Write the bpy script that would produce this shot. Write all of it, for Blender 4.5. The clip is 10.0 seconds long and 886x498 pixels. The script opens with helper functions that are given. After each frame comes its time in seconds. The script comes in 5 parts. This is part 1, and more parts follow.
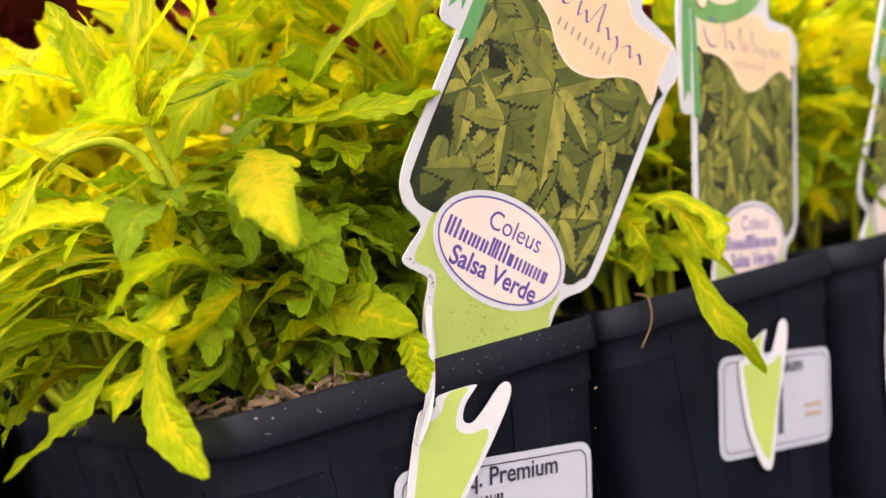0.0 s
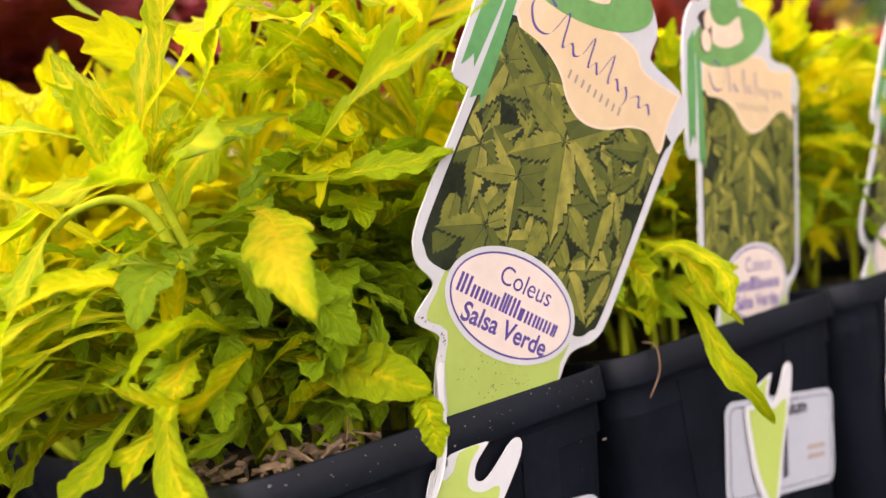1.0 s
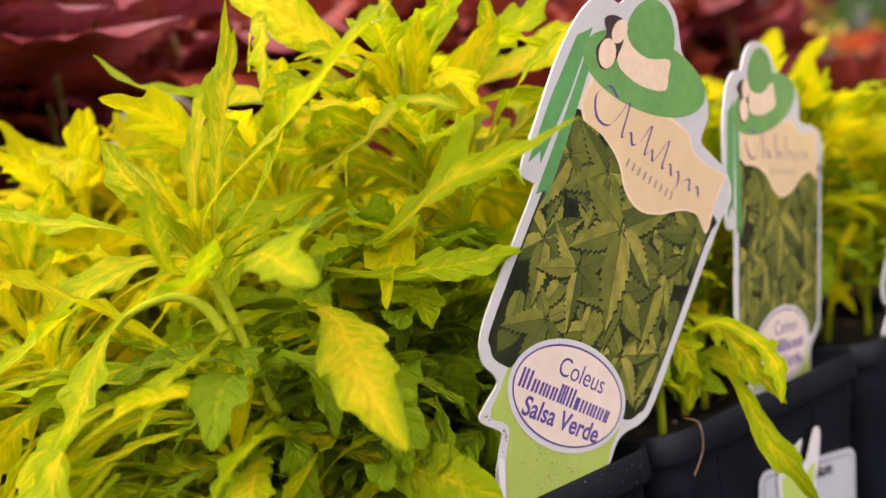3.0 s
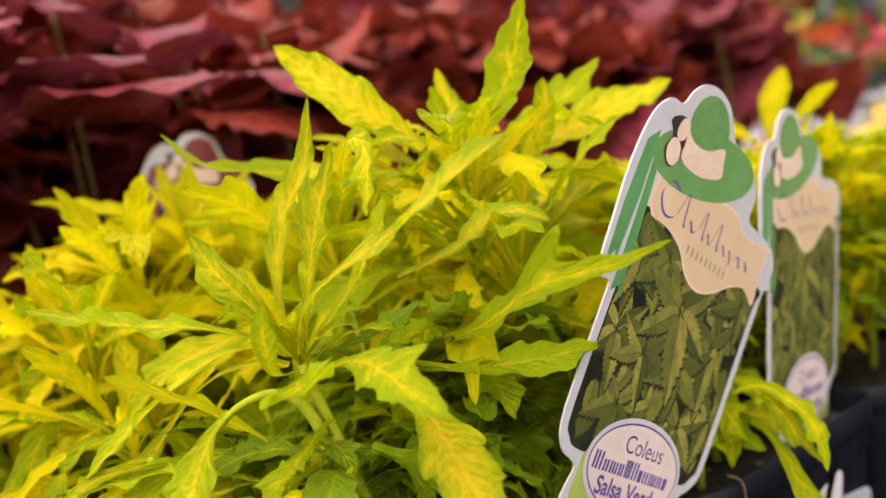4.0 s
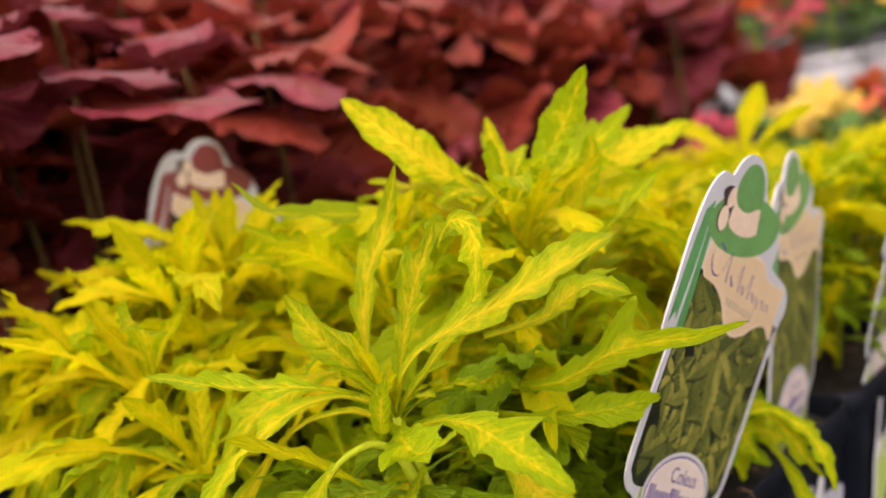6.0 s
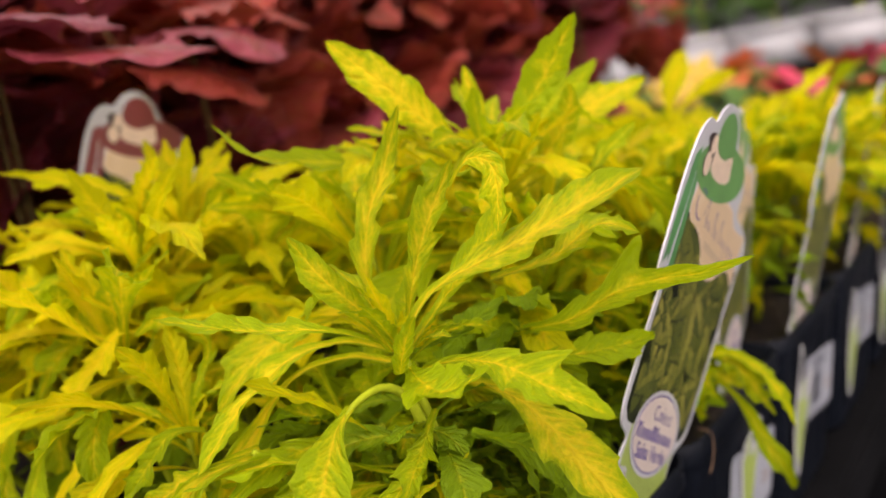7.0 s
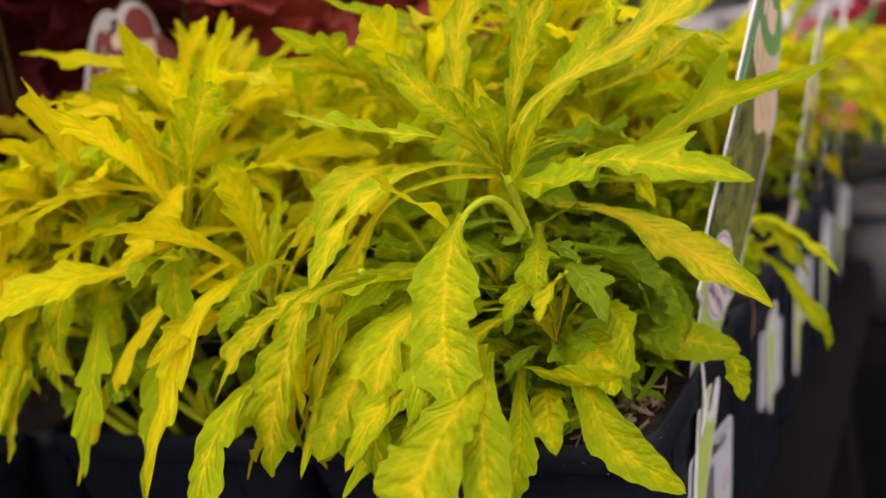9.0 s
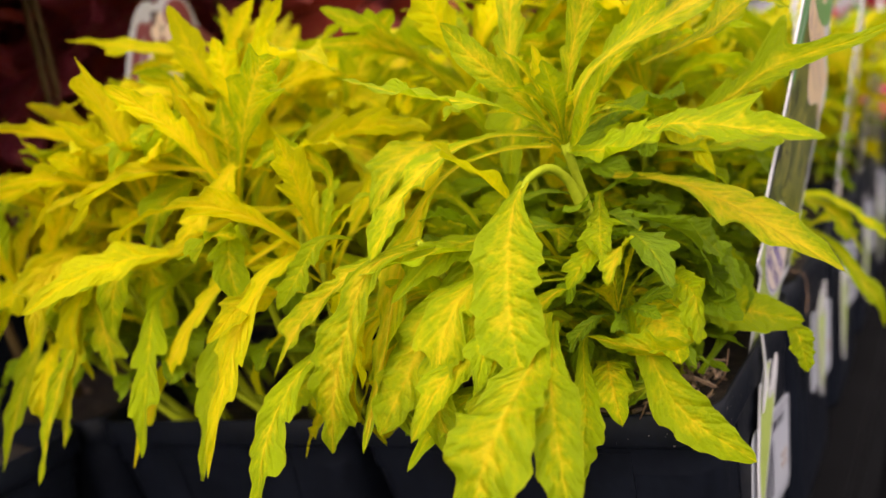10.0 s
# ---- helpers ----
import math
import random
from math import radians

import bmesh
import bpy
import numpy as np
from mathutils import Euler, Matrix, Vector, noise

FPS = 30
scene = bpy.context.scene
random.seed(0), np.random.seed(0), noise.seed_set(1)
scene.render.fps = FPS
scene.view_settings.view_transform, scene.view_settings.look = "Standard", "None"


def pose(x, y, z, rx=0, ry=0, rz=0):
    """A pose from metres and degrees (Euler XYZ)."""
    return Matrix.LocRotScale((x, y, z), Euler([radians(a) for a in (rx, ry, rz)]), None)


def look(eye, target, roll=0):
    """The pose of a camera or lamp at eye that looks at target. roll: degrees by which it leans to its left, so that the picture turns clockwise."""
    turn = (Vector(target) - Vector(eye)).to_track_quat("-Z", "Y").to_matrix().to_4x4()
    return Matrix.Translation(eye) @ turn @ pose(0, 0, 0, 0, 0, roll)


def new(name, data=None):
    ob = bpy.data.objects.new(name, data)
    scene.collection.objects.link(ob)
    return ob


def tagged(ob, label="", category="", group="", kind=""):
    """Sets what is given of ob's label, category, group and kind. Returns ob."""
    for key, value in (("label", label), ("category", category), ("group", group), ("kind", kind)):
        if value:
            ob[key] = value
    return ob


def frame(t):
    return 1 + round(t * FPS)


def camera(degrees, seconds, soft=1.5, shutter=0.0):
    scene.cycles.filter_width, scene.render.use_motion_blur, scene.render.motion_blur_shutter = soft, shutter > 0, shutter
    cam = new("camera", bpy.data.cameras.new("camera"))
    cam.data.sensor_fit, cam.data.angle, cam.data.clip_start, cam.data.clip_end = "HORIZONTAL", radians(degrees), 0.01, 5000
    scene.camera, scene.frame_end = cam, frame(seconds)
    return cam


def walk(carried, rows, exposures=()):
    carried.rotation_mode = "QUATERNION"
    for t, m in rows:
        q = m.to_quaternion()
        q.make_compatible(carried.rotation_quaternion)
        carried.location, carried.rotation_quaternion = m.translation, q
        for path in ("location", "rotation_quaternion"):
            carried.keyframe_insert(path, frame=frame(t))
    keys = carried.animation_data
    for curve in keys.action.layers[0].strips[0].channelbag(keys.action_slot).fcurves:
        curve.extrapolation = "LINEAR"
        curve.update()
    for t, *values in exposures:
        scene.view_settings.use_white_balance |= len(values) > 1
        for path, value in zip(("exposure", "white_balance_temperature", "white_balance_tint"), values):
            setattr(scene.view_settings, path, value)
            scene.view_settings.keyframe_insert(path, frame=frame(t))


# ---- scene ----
cam = camera(51.4, 10.0)
PATH = [
    (0, (0.17778, -0.06323, 0.11541), (-0.06687, 0.11030, 0.12113), -11.871),
    (0.5, (0.17453, -0.06525, 0.12213), (-0.06713, 0.11243, 0.12780), -12.019),
    (1, (0.17445, -0.06539, 0.12838), (-0.06704, 0.11249, 0.13479), -11.958),
    (1.5, (0.16777, -0.06530, 0.13188), (-0.07130, 0.11589, 0.13596), -11.683),
    (2, (0.16310, -0.07256, 0.14005), (-0.07343, 0.11197, 0.14185), -11.385),
    (3.3, (0.16203, -0.08275, 0.16615), (-0.07069, 0.10653, 0.16249), -11.752),
    (3.5, (0.15855, -0.09118, 0.17313), (-0.07190, 0.10080, 0.16711), -11.852),
    (4, (0.15653, -0.10115, 0.19093), (-0.07102, 0.09397, 0.17880), -11.879),
    (4.5, (0.15678, -0.11162, 0.20276), (-0.06845, 0.08564, 0.18375), -11.948),
    (5, (0.14642, -0.12728, 0.21844), (-0.07337, 0.07536, 0.19334), -11.745),
    (5.5, (0.14643, -0.12913, 0.22917), (-0.07158, 0.07445, 0.19713), -11.288),
    (5.7, (0.14654, -0.13233, 0.22890), (-0.06958, 0.07313, 0.19613), -11.152),
    (6.8, (0.12242, -0.15696, 0.23613), (-0.05872, 0.07670, 0.18520), -10.387),
    (7, (0.11564, -0.16202, 0.22716), (-0.06035, 0.07553, 0.17620), -10.139),
    (7.5, (0.09145, -0.17483, 0.21820), (-0.07086, 0.07190, 0.16548), -9.588),
    (8, (0.08197, -0.18446, 0.20771), (-0.07304, 0.06652, 0.15312), -9.623),
    (8.5, (0.07096, -0.19236, 0.19940), (-0.07978, 0.06137, 0.14559), -10.340),
    (9, (0.06993, -0.19979, 0.18472), (-0.07826, 0.05662, 0.13683), -10.957),
    (9.5, (0.06690, -0.20333, 0.17005), (-0.08005, 0.05537, 0.13164), -11.233),
    (10, (0.05966, -0.20391, 0.17789), (-0.09394, 0.04989, 0.13329), -12.110),
]
walk(cam, [(t, look(eye, target, roll)) for t, eye, target, roll in PATH], [(0.0, 1.68, 7200, 25), (2.0, 1.42, 7200, 25), (3.5, 1.20, 7200, 25), (5.5, 1.05, 7200, 25), (7.0, 0.89, 7200, 25), (8.5, 0.79, 7200, 25), (9.0, 0.85, 7200, 25), (10.0, 1.08, 7200, 25)])
cam.data.dof.use_dof = True
cam.data.dof.focus_distance = 0.213
cam.data.dof.aperture_fstop = 9.5

# ---------------------------------------------------------------- world, sun
world = bpy.data.worlds.new("sky")
scene.world = world
world.use_nodes = True
wn = world.node_tree.nodes
sky = wn.new("ShaderNodeTexSky")
sky.sky_type = "NISHITA"
sky.sun_disc = False
sky.sun_elevation = radians(60)
sky.sun_rotation = radians(161)
overcast = wn.new("ShaderNodeHueSaturation")
overcast.inputs["Saturation"].default_value = 0.15
wn["Background"].inputs["Strength"].default_value = 0.29
world.node_tree.links.new(sky.outputs["Color"], overcast.inputs["Color"])
world.node_tree.links.new(overcast.outputs["Color"], wn["Background"].inputs["Color"])
sun = new("sun", bpy.data.lights.new("sun", "SUN"))
sun.data.energy = 0.8
sun.data.angle = radians(40)
sun.data.color = (1.0, 0.93, 0.80)
sun.matrix_world = look((0.24, -0.70, 1.30), (0, 0, 0))


# ---------------------------------------------------------------- materials
class Nodes:
    """A small wrapper round one material's node tree."""

    def __init__(self, name):
        self.mat = bpy.data.materials.new(name)
        self.mat.use_nodes = True
        self.tree = self.mat.node_tree
        self.bsdf = self.tree.nodes["Principled BSDF"]
        self.out = self.tree.nodes["Material Output"]

    def add(self, kind, **inputs):
        node = self.tree.nodes.new("ShaderNode" + kind)
        for key, value in inputs.items():
            self.put(node.inputs[int(key[1:]) if key[0] == "i" and key[1:].isdigit() else key.replace("_", " ")], value)
        return node

    def put(self, socket, value):
        if isinstance(value, bpy.types.NodeSocket):
            self.tree.links.new(value, socket)
        elif isinstance(value, bpy.types.Node):
            self.tree.links.new(value.outputs[0], socket)
        else:
            socket.default_value = value

    def math(self, op, a, b=0.0, c=0.0, clamp=False):
        node = self.add("Math")
        node.operation, node.use_clamp = op, clamp
        for n, v in enumerate((a, b, c)):
            self.put(node.inputs[n], v)
        return node.outputs[0]

    def mix(self, fac, a, b):
        node = self.add("Mix")
        node.data_type = "RGBA"
        self.put(node.inputs[0], fac)
        self.put(node.inputs[6], a)
        self.put(node.inputs[7], b)
        return node.outputs[2]

    def ramp(self, fac, stops):
        node = self.add("ValToRGB")
        while len(node.color_ramp.elements) < len(stops):
            node.color_ramp.elements.new(0.5)
        for e, (p, c) in zip(node.color_ramp.elements, stops):
            e.position, e.color = p, (*c, 1)
        self.put(node.inputs[0], fac)
        return node.outputs[0]

    def noise(self, scale, detail=3.0, vector=None, rough=0.55):
        node = self.add("TexNoise", Scale=scale, Detail=detail, Roughness=rough)
        if vector is not None:
            self.put(node.inputs["Vector"], vector)
        return node.outputs["Fac"]

    def bump(self, height, strength, distance):
        node = self.add("Bump", Height=height, Strength=strength, Distance=distance)
        self.put(self.bsdf.inputs["Normal"], node.outputs[0])
        return node.outputs[0]


def rgb(r, g, b):
    return (r, g, b, 1)


def leaf_material(name, rib, blade, edge, spread, translucent, rough=0.42, speck=None, gloss=0.22, relief=0.62, aspect=4.6):
    """A leaf: u runs along it, v across it. The rib colour bleeds out in blots and along the side veins, with islands of blade colour left between them."""
    m = Nodes(name)
    uv = m.add("UVMap")
    sep = m.add("SeparateXYZ", i0=uv.outputs[0])
    u, v = sep.outputs[0], sep.outputs[1]
    info = m.add("ObjectInfo").outputs["Random"]
    isl = m.add("NewGeometry").outputs["Random Per Island"]
    rnd = m.math("FRACT", m.math("ADD", info, isl))
    other = m.math("FRACT", m.math("MULTIPLY", rnd, 13.7))
    shift = m.add("CombineXYZ", i0=m.math("MULTIPLY", u, aspect), i1=v, i2=m.math("MULTIPLY", rnd, 57.0)).outputs[0]
    blot = m.noise(2.6, 3.0, shift)
    fine = m.noise(13.0, 4.0, shift, 0.65)
    grain = m.noise(60.0, 3.0, shift)
    d = m.math("MULTIPLY", m.math("ABSOLUTE", m.math("SUBTRACT", v, 0.5)), 2.0)
    # side veins run forward and outward, a little uneven
    along = m.math("ADD", m.math("SUBTRACT", u, m.math("MULTIPLY", d, 0.13)), m.math("MULTIPLY", m.math("SUBTRACT", blot, 0.5), 0.10))
    wave = m.math("ABSOLUTE", m.math("SINE", m.math("ADD", m.math("MULTIPLY", along, 29.0), m.math("MULTIPLY", m.math("GREATER_THAN", v, 0.5), 1.1))))
    vein = m.math("MULTIPLY", m.math("POWER", wave, 7.0), m.math("SUBTRACT", 1.0, m.math("MULTIPLY", d, 0.8)))
    skew = m.add("CombineXYZ", i0=m.math("SUBTRACT", m.math("MULTIPLY", u, aspect), m.math("MULTIPLY", d, 0.45)), i1=v, i2=m.math("MULTIPLY", rnd, 57.0)).outputs[0]
    net = m.add("TexVoronoi", Vector=skew, Scale=6.5).outputs["Distance"]
    reach = m.math("ADD", m.math("MULTIPLY", m.math("SUBTRACT", other, 0.5), 0.62), spread + 0.36)
    f = m.math("ADD", reach, m.math("MULTIPLY", m.math("SUBTRACT", blot, 0.5), 1.5))
    f = m.math("SUBTRACT", f, m.math("MULTIPLY", m.math("POWER", d, 1.3), 0.72))
    f = m.math("ADD", f, m.math("MULTIPLY", m.math("SUBTRACT", fine, 0.5), 0.85))
    f = m.math("ADD", f, m.math("MULTIPLY", m.math("SUBTRACT", net, 0.42), 0.6))
    f = m.math("ADD", f, m.math("MULTIPLY", vein, 0.16))
    f = m.math("SUBTRACT", f, m.math("MULTIPLY", m.math("MULTIPLY", m.math("SUBTRACT", u, 0.72), 1.6, clamp=True), 0.6))
    f = m.math("ADD", f, m.math("MULTIPLY", m.math("SUBTRACT", 1.0, m.math("MULTIPLY", d, 8.0), clamp=True), 0.35), clamp=True)
    half = tuple(0.45 * p + 0.55 * q for p, q in zip(rib, blade))
    col = m.ramp(f, [(0.0, edge), (0.32, blade), (0.62, half), (1.0, rib)])
    # a pale downy rim
    rim = m.math("MULTIPLY", m.math("SUBTRACT", d, 0.93), 9.0, clamp=True)
    col = m.mix(m.math("MULTIPLY", rim, 0.35), col, rgb(*tuple(min(1.0, 0.45 * p + 0.55 * q + 0.02) for p, q in zip(rib, blade))))
    tone = m.math("ADD", 0.84, m.math("MULTIPLY", m.math("FRACT", m.math("MULTIPLY", rnd, 7.3)), 0.30))
    hsv = m.add("HueSaturation", Value=m.math("ADD", tone, m.math("MULTIPLY", m.math("SUBTRACT", grain, 0.5), 0.20)), Color=col)
    col = hsv.outputs[0]
    if speck:
        dots = m.noise(24.0, 3.0, shift)
        col = m.mix(m.math("MULTIPLY", m.math("SUBTRACT", dots, 0.60), 7.0, clamp=True), col, rgb(*speck))
    m.put(m.bsdf.inputs["Base Color"], col)
    m.put(m.bsdf.inputs["Roughness"], m.math("ADD", rough - 0.06, m.math("MULTIPLY", fine, 0.14)))
    m.put(m.bsdf.inputs["Specular IOR Level"], gloss)
    groove = m.math("ADD", m.math("MULTIPLY", m.math("POWER", wave, 4.0), -0.8), m.math("MULTIPLY", m.math("SUBTRACT", 1.0, m.math("MULTIPLY", d, 7.0), clamp=True), -0.7))
    height = m.math("ADD", groove, m.math("ADD", m.math("MULTIPLY", grain, 0.35), m.math("ADD", m.math("MULTIPLY", fine, 0.8), m.math("MULTIPLY", net, -1.1))))
    normal = m.bump(height, relief, 0.0014)
    tr = m.add("BsdfTranslucent", Color=col, Normal=normal)
    mixs = m.add("MixShader", Fac=translucent)
    m.tree.links.new(m.bsdf.outputs[0], mixs.inputs[1])
    m.tree.links.new(tr.outputs[0], mixs.inputs[2])
    m.tree.links.new(mixs.outputs[0], m.out.inputs["Surface"])
    return m.mat


def plain(name, colour, rough=0.5, spread=0.12, scale=60.0, bump=0.2, distance=0.0004, metal=0.0, spec=0.5, second=None):
    """A matt or glossy surface with tone varied at two scales and fine relief."""
    m = Nodes(name)
    co = m.add("TexCoord").outputs["Object"]
    big, small = m.noise(scale, 3.0, co), m.noise(scale * 9, 4.0, co)
    low = tuple(c * (1 - spread * 2) for c in colour)
    high = second or tuple(min(1, c * (1 + spread)) for c in colour)
    col = m.ramp(m.math("ADD", m.math("MULTIPLY", big, 0.6), m.math("MULTIPLY", small, 0.4)), [(0.3, low), (0.55, colour), (0.75, high)])
    m.put(m.bsdf.inputs["Base Color"], col)
    m.put(m.bsdf.inputs["Roughness"], m.math("ADD", rough - 0.08, m.math("MULTIPLY", small, 0.16)))
    m.put(m.bsdf.inputs["Metallic"], metal)
    m.put(m.bsdf.inputs["Specular IOR Level"], spec)
    m.bump(m.math("ADD", small, m.math("MULTIPLY", big, 0.5)), bump, distance)
    return m.mat


LEAF_YELLOW = leaf_material("yellow_leaf", (0.92, 0.71, 0.014), (0.76, 0.67, 0.006), (0.61, 0.60, 0.006), 0.12, 0.60, gloss=0.12)
LEAF_MOTTLED = leaf_material("mottled_leaf", (0.87, 0.67, 0.020), (0.50, 0.53, 0.006), (0.33, 0.44, 0.006), 0.16, 0.55, gloss=0.12)
LEAF_LIME = leaf_material("lime_leaf", (0.84, 0.67, 0.016), (0.47, 0.52, 0.005), (0.34, 0.45, 0.005), 0.02, 0.55, gloss=0.12)
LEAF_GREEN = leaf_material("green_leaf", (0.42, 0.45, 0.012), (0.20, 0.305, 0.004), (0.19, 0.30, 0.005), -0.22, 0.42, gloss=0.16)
LEAF_RED = leaf_material("red_leaf", (0.27, 0.060, 0.020), (0.195, 0.028, 0.014), (0.24, 0.031, 0.020), -0.15, 0.24, 0.42, (0.30, 0.16, 0.02), 0.20, 0.9, 1.8)
LEAF_PLUM = leaf_material("plum_leaf", (0.22, 0.042, 0.024), (0.170, 0.022, 0.022), (0.22, 0.032, 0.046), -0.2, 0.24, 0.40, (0.26, 0.13, 0.03), 0.20, 0.9, 1.8)
STEM = plain("stem", (0.27, 0.32, 0.012), 0.7, 0.15, 90.0, spec=0.06)
STEM_RED = plain("red_stem", (0.085, 0.055, 0.020), 0.8, 0.2, 90.0, spec=0.05)
TWIG = plain("dry_twig", (0.17, 0.095, 0.05), 0.85, 0.3, 200.0, 0.5, 0.0004)
POT = plain("black_plastic", (0.0050, 0.0066, 0.0105), 0.46, 0.3, 40.0, 0.14, 0.0003, spec=0.12)
SOIL = plain("soil", (0.035, 0.022, 0.014), 0.95, 0.5, 150.0, 1.0, 0.003, second=(0.12, 0.08, 0.05))
CRUMB = plain("soil_crumb", (0.17, 0.10, 0.06), 0.9, 0.4, 300.0)
DUST = plain("pale_dust", (0.22, 0.19, 0.17), 0.9, 0.3, 300.0)
CHIP = plain("bark_chip", (0.20, 0.125, 0.07), 0.85, 0.35, 200.0, 0.6, 0.0008)
WHITE = plain("white_plastic", (0.49, 0.49, 0.49), 0.38, 0.05, 30.0, 0.05, 0.0001)
LABEL = plain("label_paper", (0.34, 0.355, 0.385), 0.5, 0.04, 30.0, 0.06, 0.0001)
LIME = plain("lime_print", (0.33, 0.42, 0.095), 0.4, 0.06, 40.0, 0.05, 0.0001)
CREAM = plain("cream_print", (0.64, 0.47, 0.28), 0.42, 0.06, 20.0, 0.05, 0.0001, second=(0.70, 0.57, 0.41))
OVAL = plain("oval_print", (0.64, 0.54, 0.46), 0.42, 0.05, 25.0, 0.05, 0.0001, second=(0.68, 0.61, 0.54))
PURPLE = plain("purple_ink", (0.09, 0.06, 0.24), 0.45, 0.1, 30.0, 0.0)
GREY_INK = plain("grey_ink", (0.30, 0.24, 0.20), 0.45, 0.1, 30.0, 0.0)
INK = plain("black_ink", (0.02, 0.02, 0.03), 0.45, 0.1, 30.0, 0.0)
HAT = plain("green_hat_print", (0.12, 0.30, 0.085), 0.42, 0.15, 45.0, 0.05, 0.0001)
RIBBON = plain("green_ribbon_print", (0.085, 0.28, 0.09), 0.42, 0.15, 45.0, 0.05, 0.0001)
BAND = plain("hat_band_print", (0.72, 0.55, 0.40), 0.42, 0.1, 60.0, 0.05, 0.0001)
DARKP = plain("dark_print", (0.05, 0.03, 0.03), 0.42, 0.2, 60.0, 0.05, 0.0001)
PHOTO = plain("photo_print", (0.020, 0.026, 0.013), 0.4, 0.4, 120.0, 0.05, 0.0001, spec=0.25, second=(0.036, 0.045, 0.020))
PHOTO_SHADE = plain("photo_shade_print", (0.024, 0.031, 0.014), 0.4, 0.3, 120.0, 0.05, 0.0001, spec=0.25)
MAROON = plain("maroon_print", (0.20, 0.04, 0.04), 0.42, 0.1, 60.0, 0.05, 0.0001)


def photo_leaf_material():
    m = Nodes("photo_leaf_print")
    rnd = m.add("NewGeometry").outputs["Random Per Island"]
    co = m.add("TexCoord").outputs["Object"]
    n = m.noise(220.0, 3.0, co)
    base = m.ramp(rnd, [(0.0, (0.060, 0.075, 0.017)), (0.35, (0.115, 0.125, 0.024)), (0.72, (0.185, 0.185, 0.032)), (1.0, (0.31, 0.28, 0.055))])
    m.put(m.bsdf.inputs["Base Color"], m.mix(m.math("MULTIPLY", m.math("SUBTRACT", n, 0.35), 1.6, clamp=True), base, rgb(0.05, 0.07, 0.022)))
    m.put(m.bsdf.inputs["Roughness"], 0.4)
    m.put(m.bsdf.inputs["Specular IOR Level"], 0.25)
    return m.mat


PHOTO_LEAF = photo_leaf_material()


# ---------------------------------------------------------------- mesh helpers
def part(name, bm, material, parent=None, label="", smooth=True):
    """Links a bmesh as one mesh object, under a thing or a part."""
    mesh = bpy.data.meshes.new(name)
    bm.normal_update()
    bm.to_mesh(mesh)
    bm.free()
    for m in (material if isinstance(material, (list, tuple)) else (material,)):
        mesh.materials.append(m)
    if smooth:
        mesh.polygons.foreach_set("use_smooth", [True] * len(mesh.polygons))
    ob = new(name, mesh)
    ob.parent = parent
    return tagged(ob, label)


def thing(name, m, label, category, group=""):
    ob = new(name)
    ob.empty_display_size = 0.02
    ob.matrix_world = m
    return tagged(ob, label, category, group)


def smooth_line(points, steps=6, closed=False):
    """A Catmull-Rom line through the points."""
    p = [Vector(q) for q in points]
    n = len(p)
    out = []
    for i in range(n if closed else n - 1):
        a, b, c, d = ((p[(i + k) % n] for k in (-1, 0, 1, 2)) if closed else
                      (p[max(i - 1, 0)], p[i], p[i + 1], p[min(i + 2, n - 1)]))
        for s in range(steps):
            t = s / steps
            out.append(0.5 * (2 * b + (c - a) * t + (2 * a - 5 * b + 4 * c - d) * t * t + (3 * b - a - 3 * c + d) * t ** 3))
    if not closed:
        out.append(p[-1])
    return out


def slab(outline, place, thick):
    """A flat plate: the outline's points go through place(a, b, off), with a back and edges."""
    bm = bmesh.new()
    front = [bm.verts.new(place(a, b, thick)) for a, b in outline]
    back = [bm.verts.new(place(a, b, 0.0)) for a, b in outline]
    bm.faces.new(front)
    bm.faces.new(back[::-1])
    n = len(outline)
    for i in range(n):
        bm.faces.new((front[i], back[i], back[(i + 1) % n], front[(i + 1) % n]))
    bmesh.ops.recalc_face_normals(bm, faces=bm.faces)
    return bm


def tube(points, radii, sides=8):
    bm = bmesh.new()
    rings = []
    up = Vector((0.3, 0.2, 1)).normalized()
    for i, p in enumerate(points):
        t = (points[min(i + 1, len(points) - 1)] - points[max(i - 1, 0)]).normalized()
        x = t.cross(up)
        if x.length < 0.05:
            x = t.cross(Vector((1, 0, 0)))
        x.normalize()
        y = t.cross(x)
        r = radii[0] + (radii[1] - radii[0]) * i / (len(points) - 1)
        rings.append([bm.verts.new(p + r * (math.cos(k * math.tau / sides) * x + math.sin(k * math.tau / sides) * y)) for k in range(sides)])
    for a, b in zip(rings, rings[1:]):
        for k in range(sides):
            bm.faces.new((a[k], a[(k + 1) % sides], b[(k + 1) % sides], b[k]))
    bm.faces.new(rings[0][::-1])
    bm.faces.new(rings[-1])
    return bm


